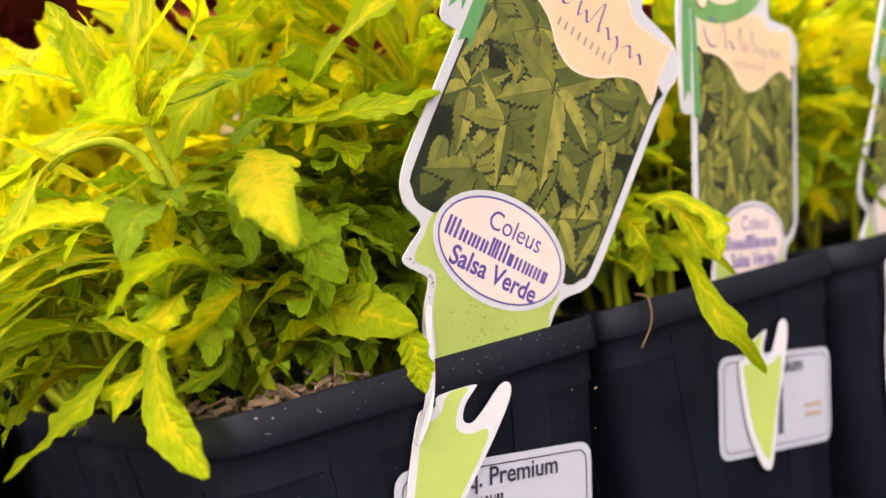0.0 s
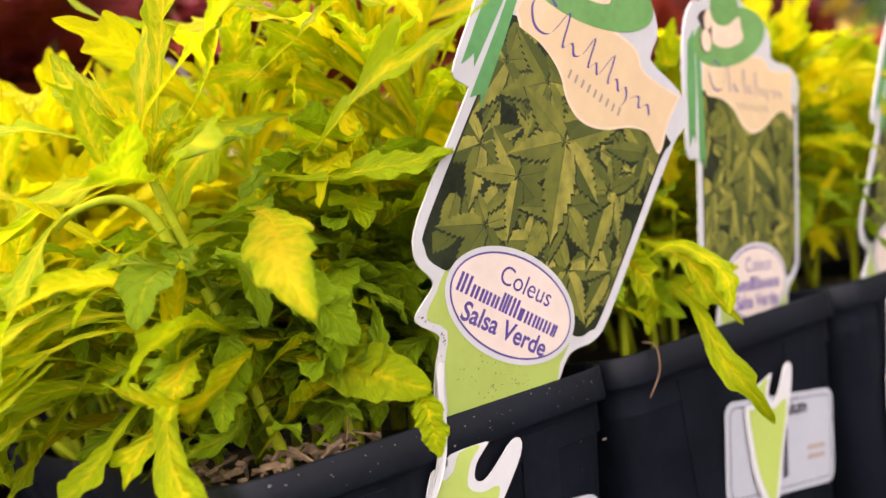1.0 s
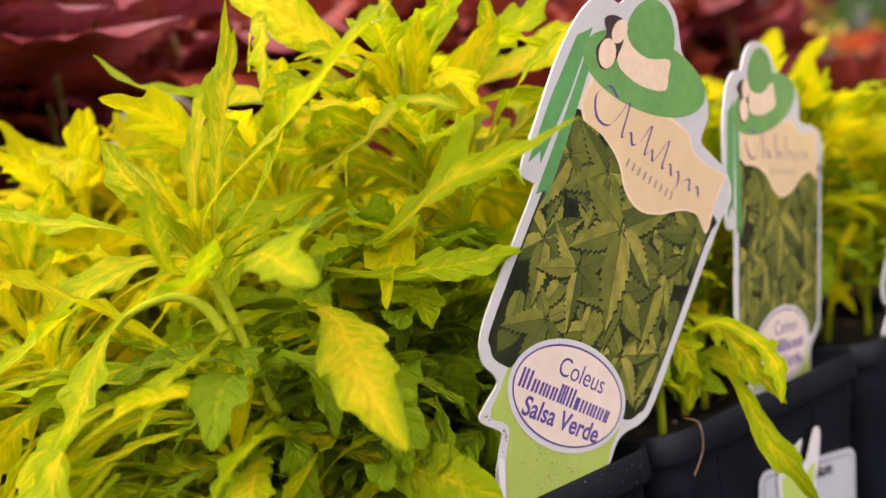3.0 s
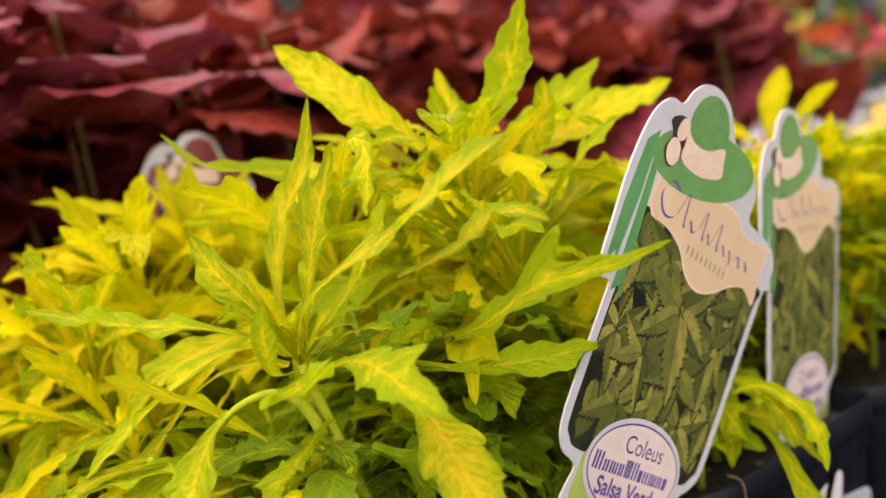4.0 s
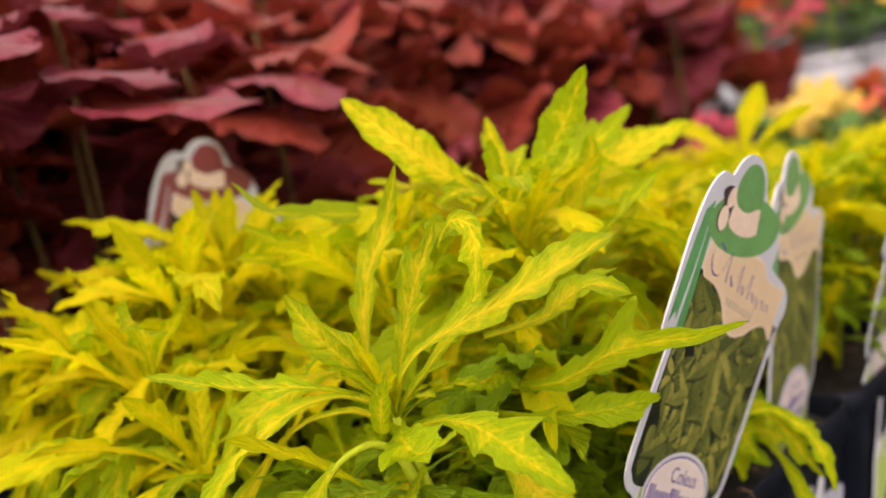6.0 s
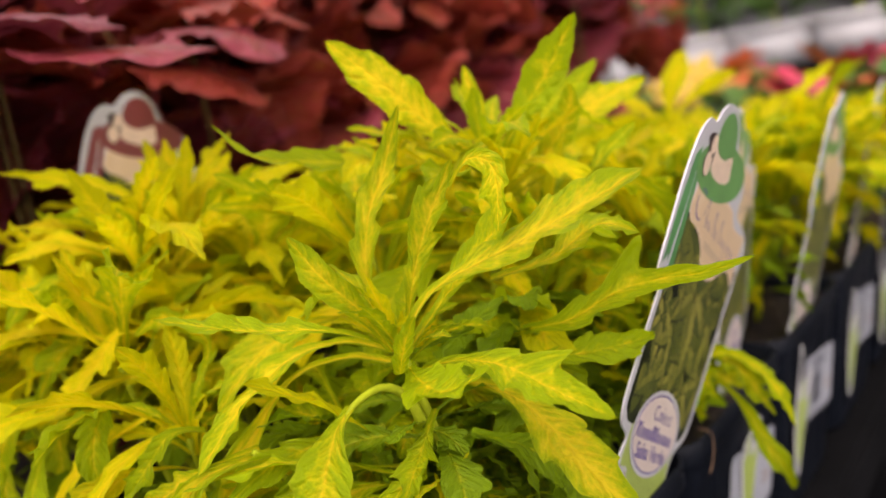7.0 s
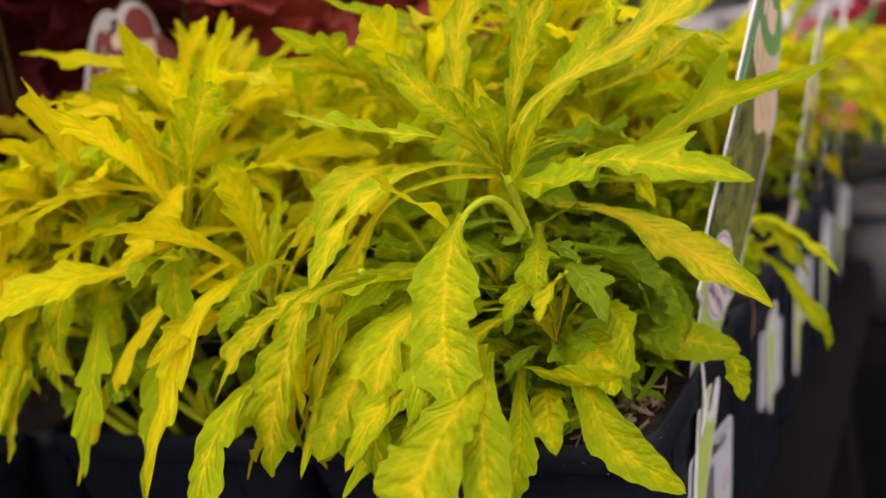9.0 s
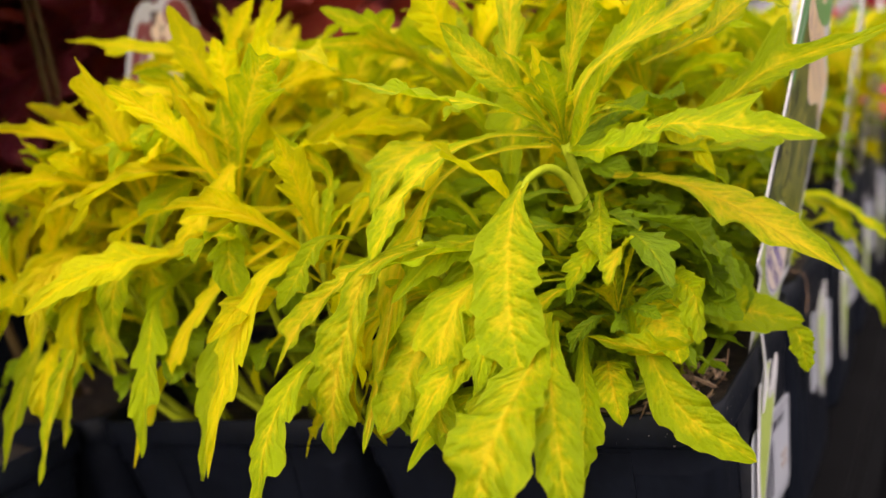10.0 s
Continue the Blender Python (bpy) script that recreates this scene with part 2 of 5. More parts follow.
# ---------------------------------------------------------------- leaves
def leaf_bm(points, width, rng, lobes=4, depth=0.30, stalk=0.16, fold=0.28, ruffle=0.24, roll=0.0, twist=0.0, nu=76, nv=11, widest=0.55, blunt=0.7, stem=0.22, rise=1.0, lean=(0.0, 0.0), left=None, right=None, face=None, teeth=1.0):
    """One leaf along a line of points (metres): winged stalk, lobed and ruffled blade, folded along the rib."""
    line = smooth_line(points, 8)
    length = [0.0]
    for a, b in zip(line, line[1:]):
        length.append(length[-1] + (b - a).length)
    total = length[-1]

    def at(u):
        s = u * total
        for i in range(len(line) - 1):
            if length[i + 1] >= s or i == len(line) - 2:
                k = (s - length[i]) / max(length[i + 1] - length[i], 1e-9)
                return line[i].lerp(line[i + 1], k)

    spine = [at(i / nu) for i in range(nu + 1)]
    flat = (spine[-1] - spine[0]).to_2d().to_3d()
    flat = flat.normalized() if flat.length > 1e-6 else Vector((1, 0, 0))
    t0 = (spine[1] - spine[0]).normalized()
    n = Vector((lean[0], lean[1], 1)) - 0.25 * flat
    n = (n - n.dot(t0) * t0).normalized()
    if face:
        n = Vector(face)
        n = (n - n.dot(t0) * t0).normalized()
    n = Matrix.Rotation(roll, 3, t0) @ n
    phase = [rng.random() * 6.28 for _ in range(4)]
    freq = rng.uniform(1.5, 2.6)
    # forward-pointing, blunt lobes of uneven size down each side, those of the broad red leaves small and many
    broad = stem < 0.1
    count = lobes if broad else max(2, round(lobes * 0.85))
    depth = depth if broad else min(0.55, depth * 1.1 + 0.10)
    gap = 0.60 / count
    lobe = [[(0.26 + gap * (k + rng.uniform(0.25, 0.85)), rng.choice((0.35, 0.7, 0.9, 1.15)), rng.uniform(-1, 1), rng.uniform(0.8, 1.25)) for k in range(count)] for _ in range(2)]
    for h, given in enumerate((left, right)):
        if given is not None:
            lobe[h] = [(at_u, size, rng.uniform(-0.7, 0.7), *(slim or (0.5,))) for at_u, size, *slim in given]
            gap = 0.22
    bm = bmesh.new()
    layer = bm.loops.layers.uv.new("UVMap")
    rows = []
    for i, p in enumerate(spine):
        u = i / nu
        t = (spine[min(i + 1, nu)] - spine[max(i - 1, 0)]).normalized()
        n = (n - n.dot(t) * t).normalized()
        nn = Matrix.Rotation(twist * u, 3, t) @ n
        side = t.cross(nn)
        if u < stalk:
            w, blade = stem, 0.0
        else:
            q = (u - stalk) / (1 - stalk)
            blade = min(1.0, q / widest)
            w = stem + (1 - stem) * (blade * blade * (3 - 2 * blade)) ** rise if q < widest else max(0.0, 1 - ((q - widest) / (1 - widest)) ** (1.25 + blunt)) ** 0.62
            w = max(w, 0.02)
        halves, fingers = [], []
        for h in range(2):
            bump, curl = 0.0, 0.0
            for at_u, size, bend, slim in lobe[h]:
                d = u - at_u
                b = size * (math.exp(-(abs(d) / (0.62 * gap * slim)) ** 2.2) if d < 0 else math.exp(-(d / (0.17 * gap)) ** 2))
                if b > bump:
                    bump, curl = b, bend
            tooth = teeth * (0.16 * noise.noise((u * 15.0, phase[h] * 3.0, width * 900.0)) + 0.05 * noise.noise((u * 44.0, phase[h] * 3.0, 7.0))) * blade
            base = w * (1 - depth * min(1.0, 1.6 * blade))
            finger = 1.45 * depth * bump * min(1.0, 2.0 * blade) * (0.28 + 0.72 * w) * (1 - max(0.0, (u - 0.88) / 0.12))
            halves.append(width * 0.53 * (base + finger + tooth * w))
            fingers.append((finger * width * 0.53, curl))
        row = []
        for j in range(nv):
            s = 2 * j / (nv - 1) - 1
            ww = halves[0 if s < 0 else 1]
            finger, curl = fingers[0 if s < 0 else 1]
            wave = ruffle * (math.sin(freq * 6.28 * u + (phase[2] if s < 0 else phase[3])) + 0.5 * math.sin(freq * 14.1 * u + phase[0])) * abs(s) ** 2 * blade
            wave += 0.40 * ruffle * math.sin(freq * 27.0 * u + phase[1] + (2.0 if s < 0 else 0.0)) * abs(s) ** 3 * blade
            lift = (fold * abs(s) ** 1.2 * (0.75 if blade > 0 else 1.6) + wave) * width * 0.5 * max(w, 0.2) + 0.55 * curl * finger * abs(s) ** 3
            row.append(bm.verts.new(p + side * s * ww + nn * lift + t * (0.0 if broad else 0.95) * finger * abs(s) ** 1.6 + t * (ww - width * 0.3) * 0.10 * abs(s) ** 2 * blade))
        rows.append(row)
    for i in range(nu):
        for j in range(nv - 1):
            f = bm.faces.new((rows[i][j], rows[i][j + 1], rows[i + 1][j + 1], rows[i + 1][j]))
            for loop, (a, b) in zip(f.loops, ((i, j), (i, j + 1), (i + 1, j + 1), (i + 1, j))):
                loop[layer].uv = (a / nu, b / (nv - 1))
    return bm


def mesh_of(name, bm, material):
    mesh = bpy.data.meshes.new(name)
    bm.normal_update()
    bm.to_mesh(mesh)
    bm.free()
    mesh.materials.append(material)
    mesh.polygons.foreach_set("use_smooth", [True] * len(mesh.polygons))
    return mesh


def arc(length, rise, drop):
    """A leaf's line in the xz plane: leaves the stem at the angle rise, its tip sags by drop."""
    pts = []
    x = z = 0.0
    for k in range(5):
        pts.append((x, 0.0, z))
        a = rise - drop * ((k + 0.5) / 4) ** 1.2
        x += math.cos(a) * length / 4
        z += math.sin(a) * length / 4
    return pts


library_rng = random.Random(5)
YOUNG = [mesh_of("leaf", leaf_bm(arc(0.050, radians(74), radians(10 + 12 * k)), 0.0100, library_rng, 3, 0.14, 0.2, 0.3, 0.2, nu=38, nv=7, widest=0.5), LEAF_LIME if k % 2 else LEAF_YELLOW) for k in range(7)]
ARCHED = [mesh_of("leaf", leaf_bm(arc(0.072, radians(60), radians(22 + 11 * k)), library_rng.uniform(0.0110, 0.0145), library_rng, 3.4, library_rng.uniform(0.12, 0.36), 0.28, 0.24, 0.26, nu=50, nv=7, widest=library_rng.uniform(0.42, 0.6), twist=library_rng.uniform(-1.1, 1.1)), LEAF_LIME if k in (2, 5, 8) else LEAF_YELLOW) for k in range(10)]
DROOP = [mesh_of("leaf", leaf_bm(arc(0.076, radians(36), radians(55 + 12 * k)), library_rng.uniform(0.0115, 0.0155), library_rng, 3.4, library_rng.uniform(0.12, 0.36), 0.28, 0.2, 0.28, nu=50, nv=7, widest=library_rng.uniform(0.42, 0.6), twist=library_rng.uniform(-1.1, 1.1)), LEAF_YELLOW if k % 2 else LEAF_LIME) for k in range(10)]
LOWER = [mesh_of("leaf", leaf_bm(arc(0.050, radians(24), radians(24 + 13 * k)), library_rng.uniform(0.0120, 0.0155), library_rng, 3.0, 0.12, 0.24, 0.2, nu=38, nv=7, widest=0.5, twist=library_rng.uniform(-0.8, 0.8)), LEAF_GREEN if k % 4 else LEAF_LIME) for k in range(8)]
RED_TOP = [mesh_of("leaf", leaf_bm(arc(0.060, radians(30), radians(38 + 11 * k)), 0.042, library_rng, 11, 0.06, 0.10, 0.30, 0.16, nu=40, nv=11, widest=0.40, blunt=0.15, stem=0.06, rise=0.55), LEAF_PLUM if k % 2 else LEAF_RED) for k in range(5)]
RED_SIDE = [mesh_of("leaf", leaf_bm(arc(0.088, radians(24), radians(34 + 13 * k)), 0.064, library_rng, 14, 0.05, 0.14, 0.26, 0.18, nu=44, nv=11, widest=0.40, blunt=0.15, stem=0.05, rise=0.55, twist=library_rng.uniform(-0.5, 0.5)), LEAF_PLUM if k % 3 == 1 else LEAF_RED) for k in range(6)]


def greener(meshes, keep):
    """The same leaves in a greener state; every keep-th stays as it is."""
    out = []
    for k, mesh in enumerate(meshes):
        twin = mesh.copy()
        if k % keep:
            twin.materials[0] = LEAF_LIME
        out.append(twin)
    return out


BED = (YOUNG, ARCHED, DROOP, LOWER)
FRONT = (greener(YOUNG, 4), greener(ARCHED, 3), greener(DROOP, 3), LOWER)
# green low leaves only; their darker colour also deepens the shade inside the bush
DEEP = (LOWER, LOWER, LOWER, LOWER)


def put_leaf(mesh, parent, at, turn, tilt, size, rng, free=None):
    m = Matrix.Translation(at) @ Euler((rng.uniform(-0.25, 0.25), -tilt, turn)).to_matrix().to_4x4() @ Matrix.Scale(size, 4)
    if free and not all(free(parent.matrix_world @ (m @ mesh.vertices[k].co)) for k in range(len(mesh.vertices) // 3, len(mesh.vertices), 5)):
        return None
    ob = new("leaf", mesh)
    ob.parent = parent
    ob.matrix_local = m
    return ob


def rosette(parent, apex, foot, rng, size=1.0, rings=(6, 9, 9, 6), free=None, kinds_by_ring=BED):
    """A stem with leaves: young ones upright at its tip, arching ones below, drooping and green ones lowest."""
    apex, foot = Vector(apex), Vector(foot)
    bend = foot.lerp(apex, 0.55) + Vector((rng.uniform(-1, 1), rng.uniform(-1, 1), 0)) * 0.004
    part("stem", tube(smooth_line([foot, bend, apex], 5), (0.0015, 0.0010), 6), STEM, parent)
    turn = rng.random() * 6.28
    for count, kinds, lo, hi, tilt, s in zip(rings, kinds_by_ring, (0.97, 0.84, 0.62, 0.30), (1.0, 0.97, 0.86, 0.62), (0.25, 0.12, 0.0, 0.0), (0.9, 1.0, 1.0, 1.0)):
        for _ in range(count):
            turn += 2.39996 + rng.uniform(-0.3, 0.3)
            at = foot.lerp(apex, rng.uniform(lo, hi))
            put_leaf(rng.choice(kinds), parent, at, turn, tilt * rng.uniform(-1.0, 1.2), size * s * rng.uniform(0.72, 1.15), rng, free)


# ---------------------------------------------------------------- ground and bench
RIM, PITCH = 0.095, 0.112


def grid_sheet(x0, x1, y0, y1, z, nx, ny, bumpy=0.0):
    bm = bmesh.new()
    vs = [[bm.verts.new((x0 + (x1 - x0) * i / nx, y0 + (y1 - y0) * j / ny, z + bumpy * noise.noise((i * 0.7, j * 0.7, 3.1)))) for j in range(ny + 1)] for i in range(nx + 1)]
    for i in range(nx):
        for j in range(ny):
            bm.faces.new((vs[i][j], vs[i + 1][j], vs[i + 1][j + 1], vs[i][j + 1]))
    return bm


# GROUND's near-black colour stands in for the shade on the aisle floor
GROUND = plain("shaded_ground", (0.0035, 0.0035, 0.004), 0.95, 0.4, 12.0, 0.8, 0.01, spec=0.05)
BENCH = plain("bench_plastic", (0.005, 0.005, 0.0055), 0.8, 0.3, 25.0, 0.3, 0.001, spec=0.06)
tagged(part("ground", grid_sheet(-60, 60, -60, 60, -0.75, 40, 40, 0.02), GROUND, None, "", False), "ground of a plant nursery, blackened for the shade of the aisle", "ground", kind="structure")


def box_bm(lo, hi, bevel=0.0):
    bm = bmesh.new()
    bmesh.ops.create_cube(bm, size=1)
    for v in bm.verts:
        v.co = [l + (h - l) * (c + 0.5) for l, h, c in zip(lo, hi, v.co)]
    if bevel:
        bmesh.ops.bevel(bm, geom=bm.edges[:], offset=bevel, segments=2, affect="EDGES")
    return bm


def bench(lo, hi, label):
    b = thing("display_bench", pose((lo[0] + hi[0]) / 2, (lo[1] + hi[1]) / 2, -0.75), label, "bench")
    m = b.matrix_world.inverted()

    def local(bm):
        bm.transform(m)
        return bm

    part("tabletop", local(box_bm((lo[0], lo[1], -0.03), (hi[0], hi[1], 0.0), 0.004)), BENCH, b, "", False)
    for x in (lo[0] + 0.05, hi[0] - 0.05):
        for y in (lo[1] + 0.05, hi[1] - 0.05):
            part("leg", local(box_bm((x - 0.025, y - 0.025, -0.75), (x + 0.025, y + 0.025, -0.03), 0.003)), BENCH, b, "", False)
    return b


bench((-0.92, -0.40), (0.004, 0.575), "dark display bench under rows of potted coleus")
bench((-0.92, 0.58), (-0.215, 0.82), "dark display bench under the end of the red coleus rows")
for name, x0, x1, z in (("shelf", -0.446, -0.338, 0.040), ("shelf", -0.90, -0.450, 0.100)):
    riser = tagged(part(name, box_bm((x0, -0.40, 0.0), (x1, 0.81, z), 0.002), BENCH, None, "", False), "dark riser shelf on the bench under red coleus", "shelf")


# ---------------------------------------------------------------- pots
def rounded_square(side, radius, z, per=5):
    pts = []
    h = side / 2 - radius
    for q, (sx, sy) in enumerate(((1, 1), (-1, 1), (-1, -1), (1, -1))):
        for k in range(per + 1):
            a = (q + k / per) * math.pi / 2
            pts.append(Vector((sx * h + radius * math.cos(a), sy * h + radius * math.sin(a), z)))
    return pts


def pot_bm():
    bm = bmesh.new()
    rings = [(0.086, 0.012, 0.0), (0.088, 0.012, 0.003), (0.1065, 0.010, 0.0845), (0.1070, 0.010, 0.0858), (0.1112, 0.011, 0.0862), (0.1116, 0.011, 0.0870),
             (0.1116, 0.011, 0.0944), (0.1108, 0.011, 0.0950), (0.1094, 0.010, 0.0949), (0.1084, 0.010, 0.0940), (0.1060, 0.010, 0.0780)]
    loops = [[bm.verts.new(p) for p in rounded_square(*r)] for r in rings]
    n = len(loops[0])
    for a, b in zip(loops, loops[1:]):
        for k in range(n):
            bm.faces.new((a[k], a[(k + 1) % n], b[(k + 1) % n], b[k]))
    bm.faces.new(loops[0][::-1])
    return bm


def soil_bm(rng, mound=0.0):
    bm = bmesh.new()
    n = 14
    vs = []
    for i in range(n + 1):
        row = []
        for j in range(n + 1):
            x, y = (i / n - 0.5) * 0.104, (j / n - 0.5) * 0.104
            row.append(bm.verts.new((x, y, 0.0865 + 0.003 * noise.noise((x * 60, y * 60, rng.random() * 0.5)) + mound * max(0.0, 1 - Vector((x - 0.05, y + 0.05)).length / 0.045))))
        vs.append(row)
    for i in range(n):
        for j in range(n):
            bm.faces.new((vs[i][j], vs[i + 1][j], vs[i + 1][j + 1], vs[i][j + 1]))
    return bm


def chips_bm(rng, count, spots, up=0.0):
    """Scattered slivers of bark on the soil."""
    bm = bmesh.new()
    for _ in range(count):
        cx, cy, spread = rng.choice(spots)
        x, y = cx + rng.gauss(0, spread), cy + rng.gauss(0, spread)
        x, y = max(-0.049, min(0.049, x)), max(-0.049, min(0.049, y))
        made = bmesh.ops.create_cube(bm, size=1)["verts"]
        size = Matrix.Diagonal((rng.uniform(0.0012, 0.007), rng.uniform(0.0005, 0.0015), rng.uniform(0.0004, 0.0011), 1))
        m = Matrix.Translation((x, y, 0.0895 + up * (1 if x > 0.015 and y < -0.01 else 0) + rng.uniform(-0.0015, 0.002))) @ Euler((rng.uniform(-0.6, 0.6), rng.uniform(-0.7, 0.7), rng.uniform(0, 6.28))).to_matrix().to_4x4() @ size
        for v in made:
            v.co = m @ (v.co + Vector((rng.uniform(-0.2, 0.2), rng.uniform(-0.2, 0.2), 0)))
    return bm


def ribs_bm():
    """Shallow upright ribs on the four tapering sides."""
    bm = bmesh.new()
    for q in range(4):
        turn = Matrix.Rotation(q * math.pi / 2, 4, "Z")
        for s in (-0.026, 0.026):
            for v in bmesh.ops.create_cube(bm, size=1)["verts"]:
                top = v.co.z > 0
                z = 0.084 if top else 0.006
                out = 0.0532 if top else 0.0440
                y = s * (1.0 if top else 0.76) + v.co.y * 0.012
                v.co = turn @ Vector((out + v.co.x * 0.0014, y, z))
    return bm


pot_mesh, rib_mesh = mesh_of("body", pot_bm(), POT), mesh_of("rib", ribs_bm(), POT)
for p in rib_mesh.polygons:
    p.use_smooth = False


def step_up(i):
    """The rear rows stand on a raised shelf."""
    return 0.10 if i >= 4 else 0.04 if i == 3 else 0.0


def square_pot(i, j, label, rng, near=False):
    ob = thing("nursery_pot", pose(-PITCH * (i + 0.5), PITCH * (j + 0.5), step_up(i)), label, "plant pot", "square pots on the bench")
    for name, mesh in (("body", pot_mesh), ("side_ribs", rib_mesh)):
        p = new(name, mesh)
        p.parent = ob
    part("soil", soil_bm(rng, 0.006 if near else 0.0), SOIL, ob, "dark potting soil")
    spots = [(0.040, -0.040, 0.008), (0.044, -0.024, 0.007), (0.024, -0.046, 0.006), (0, 0, 0.03)] if near else [(0, 0, 0.03)]
    tagged(part("bark_litter", chips_bm(rng, 90 if near else 12, spots, 0.0045 if near else 0.0), CHIP, ob, "pale bark chips on the soil", False), kind="stuff")
    return ob


# ---------------------------------------------------------------- plant tags
def ellipse(cx, cy, rx, ry, turn=0.0, n=40, start=0.0, stop=math.tau):
    c, s = math.cos(turn), math.sin(turn)
    out = []
    for k in range(n if stop - start > 6.2 else n + 1):
        a = start + (stop - start) * k / n
        x, y = rx * math.cos(a), ry * math.sin(a)
        out.append((cx + c * x - s * y, cy + s * x + c * y))
    return out


def flat_line(points, closed=True, steps=5):
    return [(p.x, p.y) for p in smooth_line([(a, b, 0) for a, b in points], steps, closed)]


def serrated(cx, cy, length, width, turn, teeth=8):
    """The outline of a printed leaf: drawn-out tip, saw-toothed sides."""
    c, s = math.cos(turn), math.sin(turn)
    side = [(0.0, 0.0), (0.06, 0.10)]
    for k in range(teeth):
        u = 0.10 + 0.76 * k / teeth
        w = math.sin(math.pi * (0.12 + 0.80 * (k + 0.6) / teeth) ** 0.8) ** 0.9
        side += [(u, 0.86 * w), (u + 0.74 / teeth, 1.0 * w), (u + 0.72 / teeth, 0.86 * w)]
    side += [(0.92, 0.14), (1.0, 0.0)]
    side = [(x * length, w * width * 0.5) for x, w in side]
    pts = side + [(x, -w) for x, w in side[::-1][1:-1]]
    return [(cx + c * x - s * y, cy + s * x + c * y) for x, y in pts]


TAG_TOP = [(-34.6, -30.9), (-34.6, -10.5), (-35.5, -8.6), (-40.3, -7.7), (-41.6, 5.0), (-42.4, 19.6), (-40.6, 32.0), (-36.0, 38.2), (-30.4, 39.4), (-28.0, 44.0),
           (-23.8, 47.9), (-17.4, 49.4), (-10.8, 47.8), (-6.4, 43.8), (-3.0, 41.2), (5.0, 40.0), (10.8, 37.5), (14.8, 33.0), (15.0, 28.0), (17.0, 25.8), (30.0, 24.6), (35.8, 20.6),
           (36.6, 16.0), (35.2, 10.5), (34.8, -17.0), (34.5, -40.5), (32.0, -47.0), (27.2, -50.8), (25.2, -54.0), (25.2, -60.0), (24.6, -67.5)]
TAG_FOOT = [(-4.5, -85.5), (-10.2, -77.0), (-13.9, -69.4), (-15.6, -63.4), (-17.4, -61.8), (-24.2, -61.4), (-24.6, -58.0), (-23.4, -52.6), (-25.2, -50.9), (-30.0, -49.4), (-33.2, -45.5), (-34.4, -40.0)]
STRIP = [(-13.9, -69.4), (-11.4, -76.0), (-8.6, -84.0), (-7.2, -92.0), (-6.2, -99.0), (-5.0, -98.6), (-5.2, -90.4), (-7.2, -82.0), (-10.6, -74.0), (-12.9, -67.0)]
STAKE = [(-7.4, -92.5), (-5.4, -104.0), (-1.6, -117.0), (4.0, -127.0), (7.4, -129.5), (9.8, -127.0), (12.6, -108.0), (15.6, -93.0), (17.0, -82.0), (15.6, -78.2), (13.0, -79.4), (10.6, -85.8), (8.2, -90.4),
         (5.2, -90.6), (4.4, -87.0), (5.6, -83.0), (5.4, -81.6), (-3.6, -87.0), (-3.6, -89.6), (-5.0, -91.6)]


